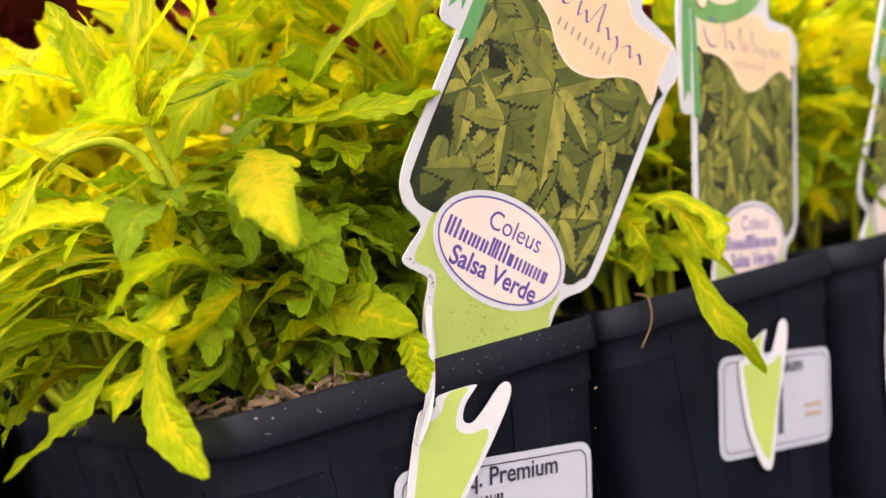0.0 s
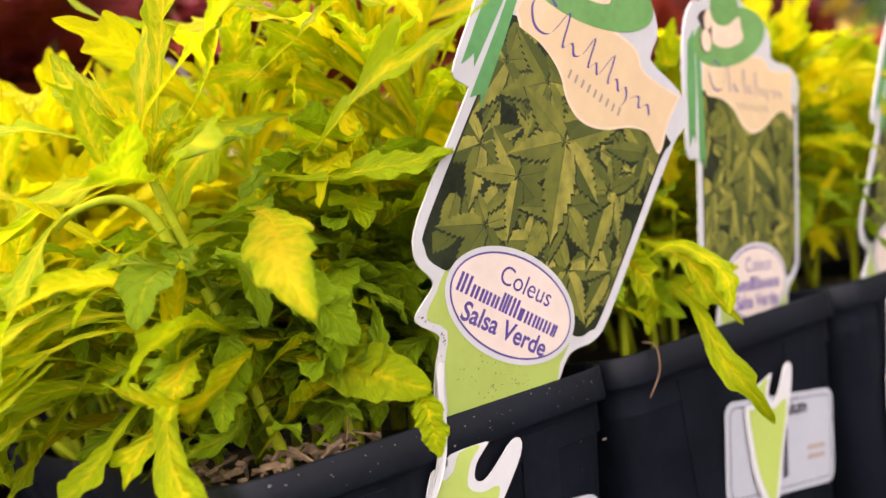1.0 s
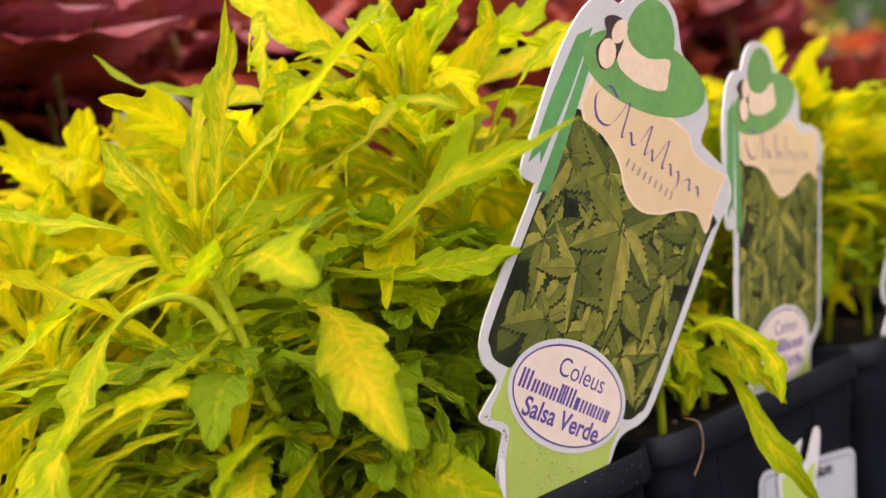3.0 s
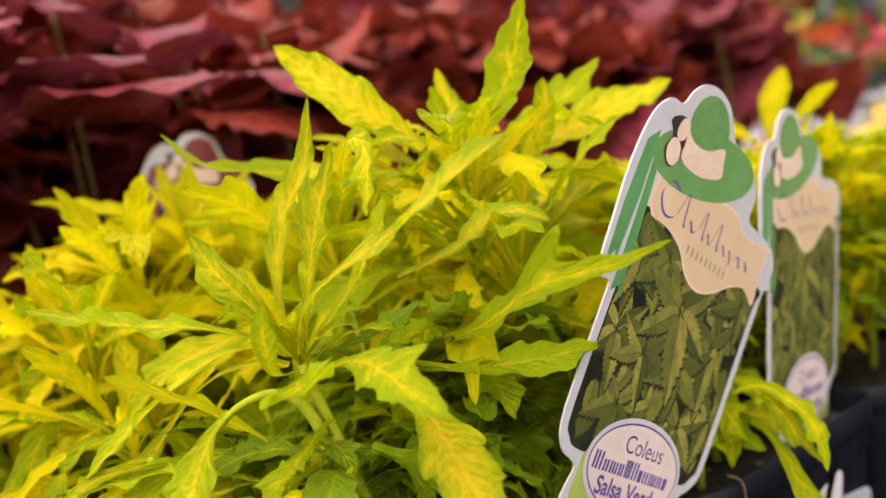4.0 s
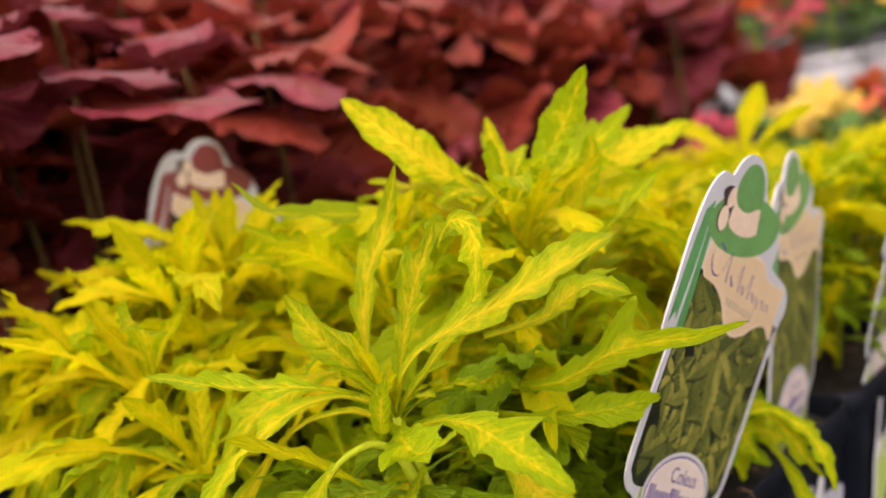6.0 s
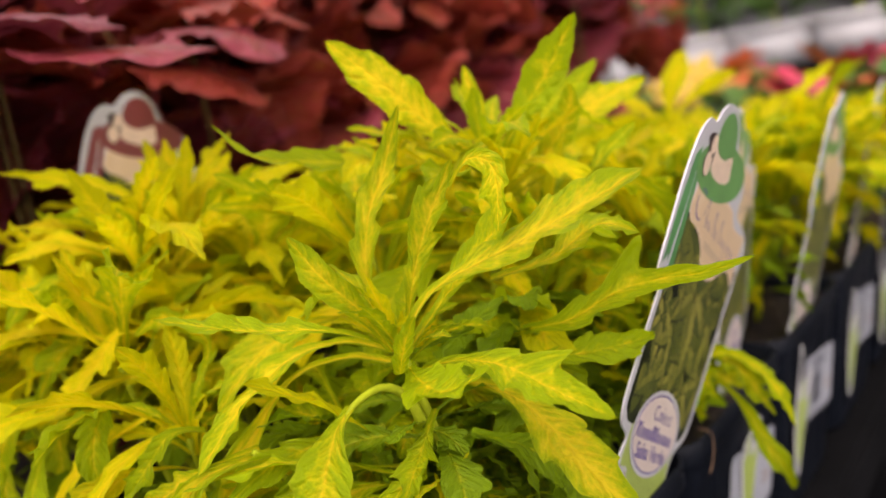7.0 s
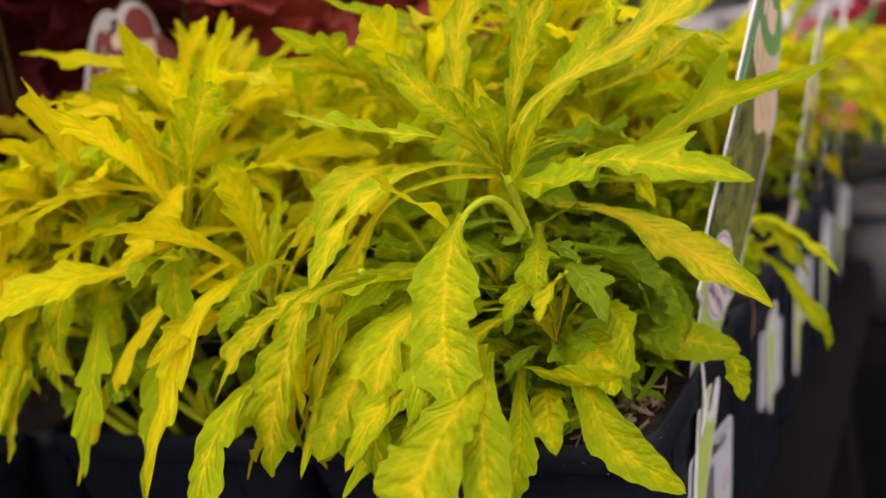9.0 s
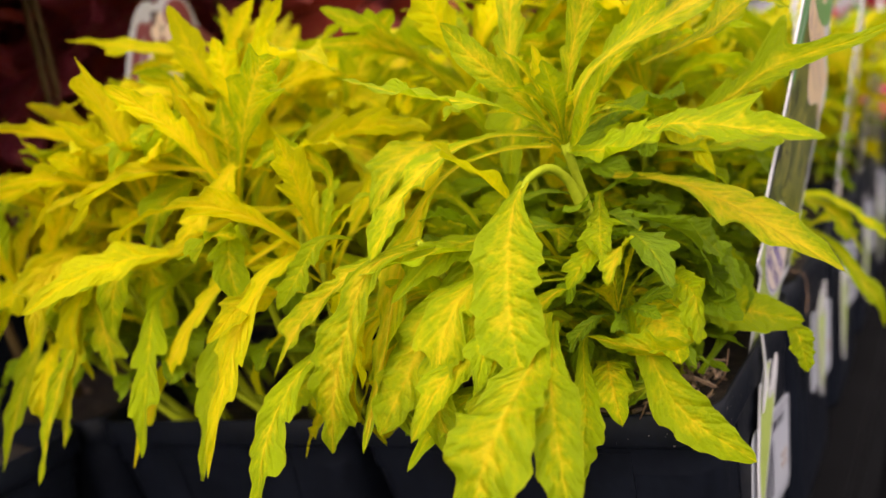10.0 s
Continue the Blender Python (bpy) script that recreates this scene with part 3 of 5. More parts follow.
def plant_tag(at, normal, turn, label, rng, hat=HAT, ribbon=RIBBON, low=LIME, hooked=True, words=True, swing=0.0, foot=(0.0, 0.0), reach=1.0):
    """A die-cut printed tag. at: its middle; normal: the way its print faces; turn: degrees by which it leans clockwise."""
    n = Vector(normal).normalized()
    ex = Vector((0, 0, 1)).cross(n).normalized()
    ey = n.cross(ex)
    c, s = math.cos(radians(turn)), math.sin(radians(turn))
    right, up = c * ex - s * ey, s * ex + c * ey
    m = Matrix.Translation(at) @ Matrix((right, up, n)).transposed().to_4x4()
    back = m.inverted()
    tag = thing("plant_tag", m, label, "plant tag", "printed tags in the pots")

    def place(a, b, off):
        return Vector((a * 0.001, b * 0.001, off))

    def swung(a, b):
        cs, sn = math.cos(radians(swing)), math.sin(radians(swing))
        a, b = a + foot[0] * min(1.0, max(0.0, (-70 - b) / 6)), (b + 78) * reach + foot[1]
        return cs * a + sn * (b - 8), -sn * a + cs * (b - 8) - 70

    def outside(a, b, off, lift=0.0):
        """Below the rim the stake lies against the pot's side, under the lip."""
        p = m @ place(*swung(a, b), 0)
        if hooked:
            p.x = off - 0.0006 - max(0.0, RIM - 0.0095 - p.z) * 0.115 + lift
        else:
            p += n * off
        return back @ p

    def over_rim(a, b, off):
        p = m @ place(*swung(a, b), 0)
        return outside(a, b, off, 0.0014 * min(1.0, max(0.0, (p.z - 0.066) / 0.016)))

    def layer(name, outline, depth, material, lab="", where=place):
        return part(name, slab(outline, lambda a, b, off: where(a, b, 0.00050 + (depth - 0.0003) * 0.16 + off * 0.16), 0.00016), material, tag, lab, False)

    sheet = flat_line(TAG_TOP, False, 4)[:-1] + flat_line(TAG_FOOT, False, 4)
    part("sheet", slab(sheet, place, 0.0005), WHITE, tag, "white plastic die-cut sheet", False)
    if reach == 1.0:
        part("strip", slab(flat_line(STRIP, True, 3), over_rim, 0.0005), WHITE, tag, "white edge strip over the rim", False)
    stake = part("stake", slab(flat_line(STAKE, True, 3), outside, 0.0005), WHITE, tag, "pointed stake hooked under the rim", False)
    layer("stake_print", flat_line([(-5.6, -93.6), (-3.4, -104.0), (0.2, -116.0), (7.0, -126.0), (9.0, -122.0), (11.2, -108.0), (13.8, -94.0), (12.6, -90.6), (8.4, -93.2), (3.8, -92.8), (2.6, -87.0), (3.8, -82.8), (-1.4, -86.0), (-1.6, -90.4), (-3.4, -93.2)], True, 3), 0.0005, low, "", outside)
    # lower lime panel, photograph, ribbon, banner, hat, oval
    layer("lime_panel", flat_line([(-22.0, -53.5), (-21.8, -59.6), (-15.0, -60.2), (-11.8, -68.0), (-6.4, -76.5), (-1.0, -84.0), (23.2, -66.0), (23.4, -56.0), (22.0, -48.0), (0.0, -42.0), (-20.0, -46.0)], True, 3), 0.0003, low)
    photo = flat_line([(-31.8, -38.0), (-31.8, 4.0), (-31.0, 12.0), (0.0, 16.0), (31.5, 12.0), (32.2, 4.0), (31.8, -38.0), (29.6, -45.0), (23.0, -48.2), (0, -46.0), (-23.0, -48.0), (-29.6, -45.6)], True, 4)
    layer("photo", photo, 0.0003, PHOTO, "printed photograph of toothed green leaves")
    bm, ribs = bmesh.new(), bmesh.new()
    sprays = [(rng.uniform(-31, 31), rng.uniform(-40, 14), rng.gauss(-1.57, 1.0), rng.uniform(10, 17)) for _ in range(90)]
    for hx, hy, big in ((-28, 2, 18), (26, 4, 18), (-16, -34, 17), (28, -28, 17), (-26, -18, 18), (14, -34, 18), (18, -10, 20), (6, 10, 17), (-12, -20, 20), (6, -20, 20), (-14, 4, 20), (-2, -6, 24)):
        sprays += [(hx, hy, -1.57 + 1.05 * (q - 2) + rng.uniform(-0.3, 0.3), 1.05 * big * rng.uniform(0.7, 1.1) * (1 - 0.12 * abs(q - 2))) for q in (0, 4, 1, 3, 2)]
    k = 0

    def inside(x, y):
        y = max(-46.0, min(13.5, y))
        half = 31.4 if y > -38 else 31.4 - (-38 - y) * 0.55
        return max(-half, min(half, x)), y

    for cx, cy, a, length in sprays:
        pts = [inside(*p) for p in serrated(cx, cy, length, length * rng.uniform(0.34, 0.46), a)]
        k += 1
        off = 0.00053 + 0.0000002 * k
        mx, my = cx + math.cos(a) * length * 0.5, cy + math.sin(a) * length * 0.5
        shade = [inside(mx + (x - mx) * 1.04 + 0.4, my + (y - my) * 1.04 - 0.5) for x, y in pts]
        ribs.faces.new([ribs.verts.new(place(x, y, off - 0.0000001)) for x, y in shade])
        n_side = len(pts) // 2
        spine = [bm.verts.new(place(*inside(cx + math.cos(a) * length * q / n_side, cy + math.sin(a) * length * q / n_side), off)) for q in range(n_side + 1)]
        upper = [bm.verts.new(place(*pts[q], off)) for q in range(1, n_side)]
        lower = [bm.verts.new(place(*pts[-q], off)) for q in range(1, n_side)]
        for row in (upper, lower):
            if row is lower:
                spine = [bm.verts.new(v.co) for v in spine]
            full = [spine[0]] + row + [spine[-1]]
            for q in range(n_side):
                quad = list(dict.fromkeys((spine[q], spine[q + 1], full[q + 1], full[q])))
                if len(quad) > 2:
                    bm.faces.new(quad)
        w = Vector((-math.sin(a), math.cos(a), 0)) * 0.00009
        p, q = place(cx, cy, off + 0.0000001), place(*inside(cx + math.cos(a) * length * 0.8, cy + math.sin(a) * length * 0.8), off + 0.0000001)
        ribs.faces.new([ribs.verts.new(v) for v in (p - w, p + w, q)])
    bmesh.ops.recalc_face_normals(bm, faces=bm.faces)
    tagged(part("photo_leaves", bm, PHOTO_LEAF, tag, "printed olive green leaves", False), kind="stuff")
    tagged(part("photo_ribs", ribs, PHOTO_SHADE, tag, "printed dark leaf ribs and shadows", False), kind="stuff")
    if words:
        bm = bmesh.new()
        for _ in range(90):
            a, b = rng.gauss(8, 9), rng.gauss(-66, 5)
            if not (-12 < a < 23 and -80 < b < -59 and b > -70 - (a + 12) * 0.55 + max(0, a) * 0.9):
                continue
            r, e = rng.uniform(0.08, 0.28), rng.uniform(0.3, 1.0)
            t = rng.random() * 3.14
            bm.faces.new([bm.verts.new(place(a + r * math.cos(t + q) * (e if q % 2 else 1), b + r * math.sin(t + q), 0.00064)) for q in (0, 1.2, 2.6, 4.1, 5.2)])
        edge = [(-24.2, -60.6), (-17.4, -60.8), (-15.2, -63.0), (-13.4, -69.0), (-9.8, -76.4), (-4.8, -84.6)]
        for _ in range(46):
            q = rng.randrange(len(edge) - 1)
            f, r, t = rng.random(), rng.uniform(0.10, 0.34), rng.random() * 3.14
            a, b = (edge[q][n] + (edge[q + 1][n] - edge[q][n]) * f + rng.uniform(0.0, 0.9) for n in (0, 1))
            bm.faces.new([bm.verts.new(place(a + r * math.cos(t + w) * (0.5 if w > 2 else 1), b + r * math.sin(t + w), 0.00066)) for w in (0, 1.2, 2.6, 4.1, 5.2)])
        tagged(part("soil_specks", bm, CRUMB, tag, "brown specks of soil", False), kind="stuff")
        bm = bmesh.new()
        for _ in range(70):
            a, b, r = rng.uniform(-30, 30), rng.uniform(-44, 6), rng.uniform(0.05, 0.16)
            bm.faces.new([bm.verts.new(place(a + r * math.cos(w), b + r * math.sin(w) * 0.7, 0.00068)) for w in (0, 1.2, 2.6, 4.1, 5.2)])
        tagged(part("dust_specks", bm, DUST, tag, "pale specks of dust", False), kind="stuff")
    for pts in ([(-39.4, 26.0), (-35.8, 30.0), (-35.0, 14.0), (-35.6, -4.0), (-37.0, -1.4), (-39.2, -5.4), (-40.0, 10.0)], [(-35.0, 27.0), (-32.2, 22.0), (-30.6, 6.0), (-29.6, -11.5), (-31.2, -8.4), (-33.6, -10.5), (-34.0, 8.0)]):
        layer("ribbon", pts, 0.00075, ribbon)
    banner = flat_line([(-31.2, 13.6), (-30.6, 19.0), (-29.0, 24.5), (-10.0, 25.0), (8.0, 26.0), (14.0, 22.6), (22.0, 22.4), (31.0, 23.6)], False, 5) + flat_line([(30.2, 15.0), (31.0, 6.4), (24.0, 9.0), (17.0, 7.2), (9.0, 2.6), (1.0, 0.6), (-6.0, 2.6), (-12.0, 7.6), (-20.0, 10.4), (-28.0, 10.6)], False, 5)
    layer("banner_border", banner, 0.00072, BAND)
    layer("banner", [(a * 0.965, (b - 14) * 0.94 + 14) for a, b in banner], 0.0009, CREAM, "cream banner")
    brim = radians(14)
    layer("hat_brim", ellipse(-12.8, 30.4, 24.2, 8.9, brim), 0.0011, hat, "printed sun hat brim")
    layer("hat_crown", ellipse(-16.4, 37.6, 9.4, 9.8, brim), 0.0013, hat, "printed hat crown")
    layer("hat_band", flat_line([(-26.0, 35.0), (-22.0, 33.2), (-15.0, 33.6), (-7.6, 37.4), (-6.0, 34.0), (-5.0, 30.4), (-11.0, 27.6), (-18.0, 26.4), (-24.6, 27.6)], True, 3), 0.0015, BAND, "printed hat band")
    layer("hat_bow", flat_line([(-31.0, 36.0), (-26.6, 36.6), (-25.0, 32.0), (-25.8, 26.0), (-29.0, 23.4), (-32.6, 26.6), (-31.0, 31.0), (-33.4, 33.6)], True, 3), 0.0017, DARKP, "printed dark bow")
    layer("flower", ellipse(-28.6, 27.4, 3.0, 3.5, 0.2, 14), 0.0019, BAND)
    layer("flower", ellipse(-27.4, 33.8, 2.3, 3.2, -0.3, 14), 0.0019, BAND)
    layer("oval_edge", ellipse(1.4, -48.4, 22.4, 13.2, 0.0, 48), 0.0011, WHITE)
    layer("oval_line", ellipse(1.4, -48.4, 21.0, 11.9, 0.0, 48), 0.0012, PURPLE)
    layer("oval", ellipse(1.4, -48.4, 20.5, 11.4, 0.0, 48), 0.0014, OVAL, "cream oval name panel")
    if words:
        def write(body, a, b, size, material, bold=0.0, slant=0.0):
            curve = bpy.data.curves.new("lettering", "FONT")
            curve.body, curve.size, curve.align_x, curve.offset, curve.shear = body, size, "CENTER", bold, slant
            holder = bpy.data.objects.new("lettering", curve)
            scene.collection.objects.link(holder)
            bpy.context.view_layer.update()
            mesh = bpy.data.meshes.new_from_object(holder.evaluated_get(bpy.context.evaluated_depsgraph_get()))
            bpy.data.objects.remove(holder)
            mesh.materials.clear()
            mesh.materials.append(material)
            mesh.transform(Matrix.Translation((a * 0.001, b * 0.001, 0.00074)))
            text = new("lettering", mesh)
            text.parent = tag
            return tagged(text, "printed purple lettering")

        write("Coleus", 3.0, -44.6, 0.0066, PURPLE)
        write("Salsa Verde", 1.6, -56.4, 0.0064, PURPLE, 0.00014)
        # the trade name as bars
        a = -17.4
        for k, w in enumerate((2.3, 1.1, 2.3, 3.4, 2.2, 3.0, 2.4, 1.8, 2.4, 3.4, 2.3, 1.9)):
            tall = 4.6 if k in (0, 1, 5, 6) else 3.1
            for q in ((0.0,) if w < 1.5 else (0.0, w - 0.95) if w < 3 else (0.0, w / 2 - 0.42, w - 0.85)):
                layer("name_bar", [(a + q, -50.8), (a + q + 0.85, -50.8), (a + q + 0.85, -50.8 + tall), (a + q, -50.8 + tall)], 0.0016, PURPLE)
            a += w + 0.62
        # the maker's mark as a flowing stroke and small bars
        bm = bmesh.new()
        stroke = smooth_line([(-20, 20.5, 0), (-24, 21.5, 0), (-27, 17.5, 0), (-24, 13.2, 0), (-19, 14, 0), (-15.5, 21.5, 0), (-14, 13.4, 0), (-11.5, 15.6, 0), (-9.5, 13.4, 0), (-7, 15.4, 0), (-5, 20.6, 0), (-4, 13.4, 0), (-2, 15.6, 0), (0, 13.4, 0), (3, 20.4, 0), (4, 13.4, 0),
                              (6.5, 15.6, 0), (8.5, 13.4, 0), (10.5, 15.4, 0), (12, 12.4, 0), (10, 8.8, 0), (13, 13.4, 0), (16, 15.6, 0), (17.5, 13.2, 0), (20, 15.4, 0), (22, 13.4, 0)], 6)
        for k, (p, q) in enumerate(zip(stroke, stroke[1:])):
            w = Vector((0.24, 0.32, 0))
            bm.faces.new([bm.verts.new(place(v.x, v.y, 0.00066)) for v in (p - w, p + w, q + w, q - w)])
        part("mark", bm, PURPLE, tag, "flowing purple mark", False)
        a = -9.0
        for k in range(9):
            layer("small_bar", [(a, 7.8), (a + 0.7, 7.8), (a + 0.7, 10.0), (a, 10.0)], 0.0011, GREY_INK)
            a += 2.5
    return tag


tag_rng = random.Random(11)
plant_tag((0.01443, 0.101, 0.15686), (0.9656, -0.0106, -0.2600), 31, "printed plant tag leaning out over the pot rim, soil specks", tag_rng)
plant_tag((-0.005, 0.1984, 0.1505), (0.976, 0.141, -0.165), 5.0, "printed plant tag standing in the second pot", tag_rng, swing=5, foot=(-18.0, 3.0), reach=0.9)
plant_tag((0.008, 0.2840, 0.1430), (0.960, 0.05, -0.25), 19, "printed plant tag standing in a farther pot", tag_rng, words=False)
plant_tag((0.006, 0.3950, 0.1400), (0.965, 0.10, -0.24), 16, "printed plant tag standing in a farther pot", tag_rng, words=False)
plant_tag((0.003, 0.4850, 0.1420), (0.975, 0.15, -0.16), 12, "printed plant tag standing in a farther pot", tag_rng, words=False)
plant_tag((-0.2322, 0.0966, 0.1959), (0.992, 0.087, -0.092), 23.7, "printed plant tag with a maroon hat among dark red leaves", tag_rng, MAROON, MAROON, MAROON, False, False)


# ---------------------------------------------------------------- pots with their stickers
pot_rng = random.Random(21)


def sticker(pot, j, y0, y1, z0, z1, words):
    """A white barcode label on the pot's outer side, in the pot's own frame."""
    turn = radians(-9)

    def on(y, z, off=0.0):
        dy, dz = y - (y0 + y1) / 2, z - (z0 + z1) / 2
        y, z = (y0 + y1) / 2 + dy * math.cos(turn) - dz * math.sin(turn), (z0 + z1) / 2 + dy * math.sin(turn) + dz * math.cos(turn)
        return Vector((0.0532 - (0.0845 - z) * 0.113 + 0.0010 + off, y, z))

    def plate(name, pts, off, material, lab="", parent=pot):
        bm = bmesh.new()
        front = [bm.verts.new(on(y, z, off)) for y, z in pts]
        backs = [bm.verts.new(on(y, z, off - 0.0003)) for y, z in pts]
        bm.faces.new(front)
        bm.faces.new(backs[::-1])
        for k in range(len(pts)):
            bm.faces.new((front[k], backs[k], backs[(k + 1) % len(pts)], front[(k + 1) % len(pts)]))
        bmesh.ops.recalc_face_normals(bm, faces=bm.faces)
        return part(name, bm, material, parent, lab, False)

    def rect(a, b, c, d, r):
        pts = []
        for cx, cy, q in ((b - r, d - r, 0), (a + r, d - r, 1), (a + r, c + r, 2), (b - r, c + r, 3)):
            pts += [(cx + r * math.cos((q + k / 4) * math.pi / 2), cy + r * math.sin((q + k / 4) * math.pi / 2)) for k in range(5)]
        return pts

    label = plate("label", rect(y0, y1, z0, z1, 0.004), 0.0003, LABEL, "white paper barcode label")
    outer, inner = rect(y0 + 0.0018, y1 - 0.0018, z0 + 0.0018, z1 - 0.0018, 0.003), rect(y0 + 0.0021, y1 - 0.0021, z0 + 0.0021, z1 - 0.0021, 0.0028)
    bm = bmesh.new()
    a, b = [bm.verts.new(on(y, z, 0.0005)) for y, z in outer], [bm.verts.new(on(y, z, 0.0005)) for y, z in inner]
    for k in range(len(a)):
        bm.faces.new((a[k], a[(k + 1) % len(a)], b[(k + 1) % len(a)], b[k]))
    part("frame_line", bm, INK, label, "", False)
    rng = random.Random(3)
    y = y0 + 0.013
    bm = bmesh.new()
    while y < y0 + 0.031:
        w = rng.choice((0.0003, 0.0005, 0.0008))
        bm.faces.new([bm.verts.new(on(yy, zz, 0.0005)) for yy, zz in ((y, z0 + 0.005), (y + w, z0 + 0.005), (y + w, z1 - 0.009), (y, z1 - 0.009))])
        y += w + rng.choice((0.0004, 0.0006, 0.0009))
    tagged(part("barcode", bm, INK, label, "black barcode stripes", False), kind="stuff")
    for k in range(2):
        plate("small_bar", [(y1 - 0.015, z0 + 0.009 + 0.003 * k), (y1 - 0.006, z0 + 0.009 + 0.003 * k), (y1 - 0.006, z0 + 0.0105 + 0.003 * k), (y1 - 0.015, z0 + 0.0105 + 0.003 * k)], 0.0006, GREY_INK, "", label)
    curve = bpy.data.curves.new("lettering", "FONT")
    curve.body, curve.size, curve.offset = words, 0.0062, 0.00010
    holder = bpy.data.objects.new("lettering", curve)
    scene.collection.objects.link(holder)
    bpy.context.view_layer.update()
    mesh = bpy.data.meshes.new_from_object(holder.evaluated_get(bpy.context.evaluated_depsgraph_get()))
    bpy.data.objects.remove(holder)
    mesh.materials.clear()
    mesh.materials.append(INK)
    for v in mesh.vertices:
        v.co = on(y0 + (0.0105 if j else 0.0175) + v.co.x, z1 - 0.0066 + v.co.y, 0.0006)
    text = new("lettering", mesh)
    text.parent = label
    tagged(text, "printed black words")


for j in range(5):
    for i in range(2):
        near = j == 0 and i == 0
        pot = square_pot(i, j, "square black plastic pot of yellow coleus", pot_rng, near)
        if i == 0:
            sticker(pot, j, -0.016 if j else -0.0195, 0.0415, 0.0372, 0.0680, "Sq. Premium")
for j in range(-3, 7):
    for i in (2, 3, 4, 5):
        square_pot(i, j, "square black plastic pot of dark red coleus", pot_rng)


# ---------------------------------------------------------------- the yellow coleus by the tag
SOILZ = 0.088
hero_rng = random.Random(77)
hero = thing("coleus_plant", pose(-0.045, 0.05, SOILZ), "bushy coleus with lobed yellow-green leaves in a black pot", "plant", "yellow coleus plants")


def own_leaf(points, width, material, plant=hero, slim=0.72, **shape):
    """A leaf of the plant at its place, points in millimetres from the pot row's corner."""
    inv = plant.matrix_world.inverted()
    bm = leaf_bm([Vector(p) * 0.001 for p in points], width * slim * 0.001, hero_rng, lean=(0.25, -0.6), **shape)
    bm.transform(inv)
    return part("leaf", bm, material, plant)


def own_stem(points, r0, r1, plant=hero):
    inv = plant.matrix_world.inverted()
    bm = tube(smooth_line([Vector(p) * 0.001 for p in points], 6), (r0 * 0.0007, r1 * 0.0007))
    bm.transform(inv)
    return part("stem", bm, STEM, plant)




def clear_of_tags(p):
    """Keeps loose leaves from in front of the row's tags."""
    return not (p.x > (-0.001 if p.y < 0.15 else -0.014) + max(0.0, p.z - 0.11) * 0.2 and 0.035 < p.y < 0.31) and p.y > -0.062 and p.x < 0.03


bpy.context.view_layer.update()
own_stem([(-24, 26, 86), (-25, 18, 120), (-28, 8, 163)], 2.2, 1.7)
own_stem([(-46, 70, 86), (-44, 78, 150), (-42, 84, 200)], 1.9, 1.3)
own_stem([(-20, 40, 86), (-18, 38, 116), (-17, 36, 140)], 2.0, 1.2)
own_stem([(-60, 20, 86), (-58, 0, 120), (-58, -20, 148)], 1.9, 1.2)

Y, L, G = LEAF_MOTTLED, LEAF_LIME, LEAF_GREEN
# drooping pair over the pot's front
own_stem([(-27, 9, 146), (-28, 6, 154), (-30, 0, 158.5), (-32, -8, 157.5), (-33, -13, 154)], 2.2, 0.9)
own_leaf([(-32, -10, 157), (-33.5, -15, 153), (-34.5, -21, 143), (-33, -29, 131), (-30, -35, 119)], 18, Y, slim=1.0, depth=0.0, stalk=0.05, fold=0.16, widest=0.40, blunt=1.8, stem=0.16, ruffle=0.2, left=[(0.45, 0.5), (0.86, 1.2)], right=[(0.35, 0.5), (0.60, 0.7), (0.84, 1.0)])
own_leaf([(-29, -20, 128), (-28, -32, 121), (-29, -50, 114), (-33, -57, 103), (-34, -61, 94)], 19, L, slim=1.0, lobes=3, depth=0.06, stalk=0.05, widest=0.6, fold=0.12, roll=0.2)
own_leaf([(-27, -20, 126), (-23, -36, 117), (-18, -49, 104), (-17, -52, 92)], 11, Y, slim=1.0, lobes=3, depth=0.0, stalk=0.05, widest=0.5, fold=0.15)
own_leaf([(-32, -12, 122), (-40, -20, 112), (-46, -26, 104), (-52, -30, 96)], 15, L, lobes=3, depth=0.06, stalk=0.05, fold=0.15)
# towards the tag
own_leaf([(-25, 38, 158), (-10, 40, 161), (3, 39, 164), (15, 43, 170), (25, 47, 172), (36, 48, 173), (48, 51, 176)], 11.5, L, slim=1.0, depth=0.36, fold=0.25, stalk=0.22, widest=0.36, blunt=0.5, ruffle=0.16, left=[(0.40, 0.6), (0.575, 1.9, 0.26)], right=[(0.40, 0.6), (0.55, 0.6)], face=(0.3, -0.75, 0.5))
own_leaf([(-24, 9, 160), (-12, 9, 163), (3, 6, 163), (16, 2, 160), (33, -2, 155.5)], 14, Y, slim=1.0, depth=0.26, fold=0.18, stalk=0.2, widest=0.45, ruffle=0.14, left=[(0.42, 0.6), (0.62, 1.1)], right=[(0.5, 0.7)])
own_leaf([(-24, 26, 151), (-8, 24, 148), (7, 18, 141), (18, 13, 134), (31, 10, 124)], 17, Y, slim=1.0, depth=0.20, fold=0.22, stalk=0.2, widest=0.40, ruffle=0.16, blunt=0.35, left=[(0.50, 0.45), (0.70, 0.45)], right=[(0.54, 0.45), (0.74, 0.3)], teeth=0.5, face=(0.62, -0.30, 0.72))
own_leaf([(-24, 27, 117), (-12, 32, 114), (0, 36, 110), (15, 42, 104)], 13.5, L, slim=1.0, teeth=0.4, depth=0.0, fold=0.12, widest=0.5, ruffle=0.1, roll=0.25, stalk=0.12, left=[(0.66, 0.6)], right=[(0.74, 0.7)])
own_leaf([(10, 41, 106), (13, 41, 100), (14, 41, 90)], 9, L, lobes=2, depth=0.0, stalk=0.02, fold=0.1, widest=0.4)
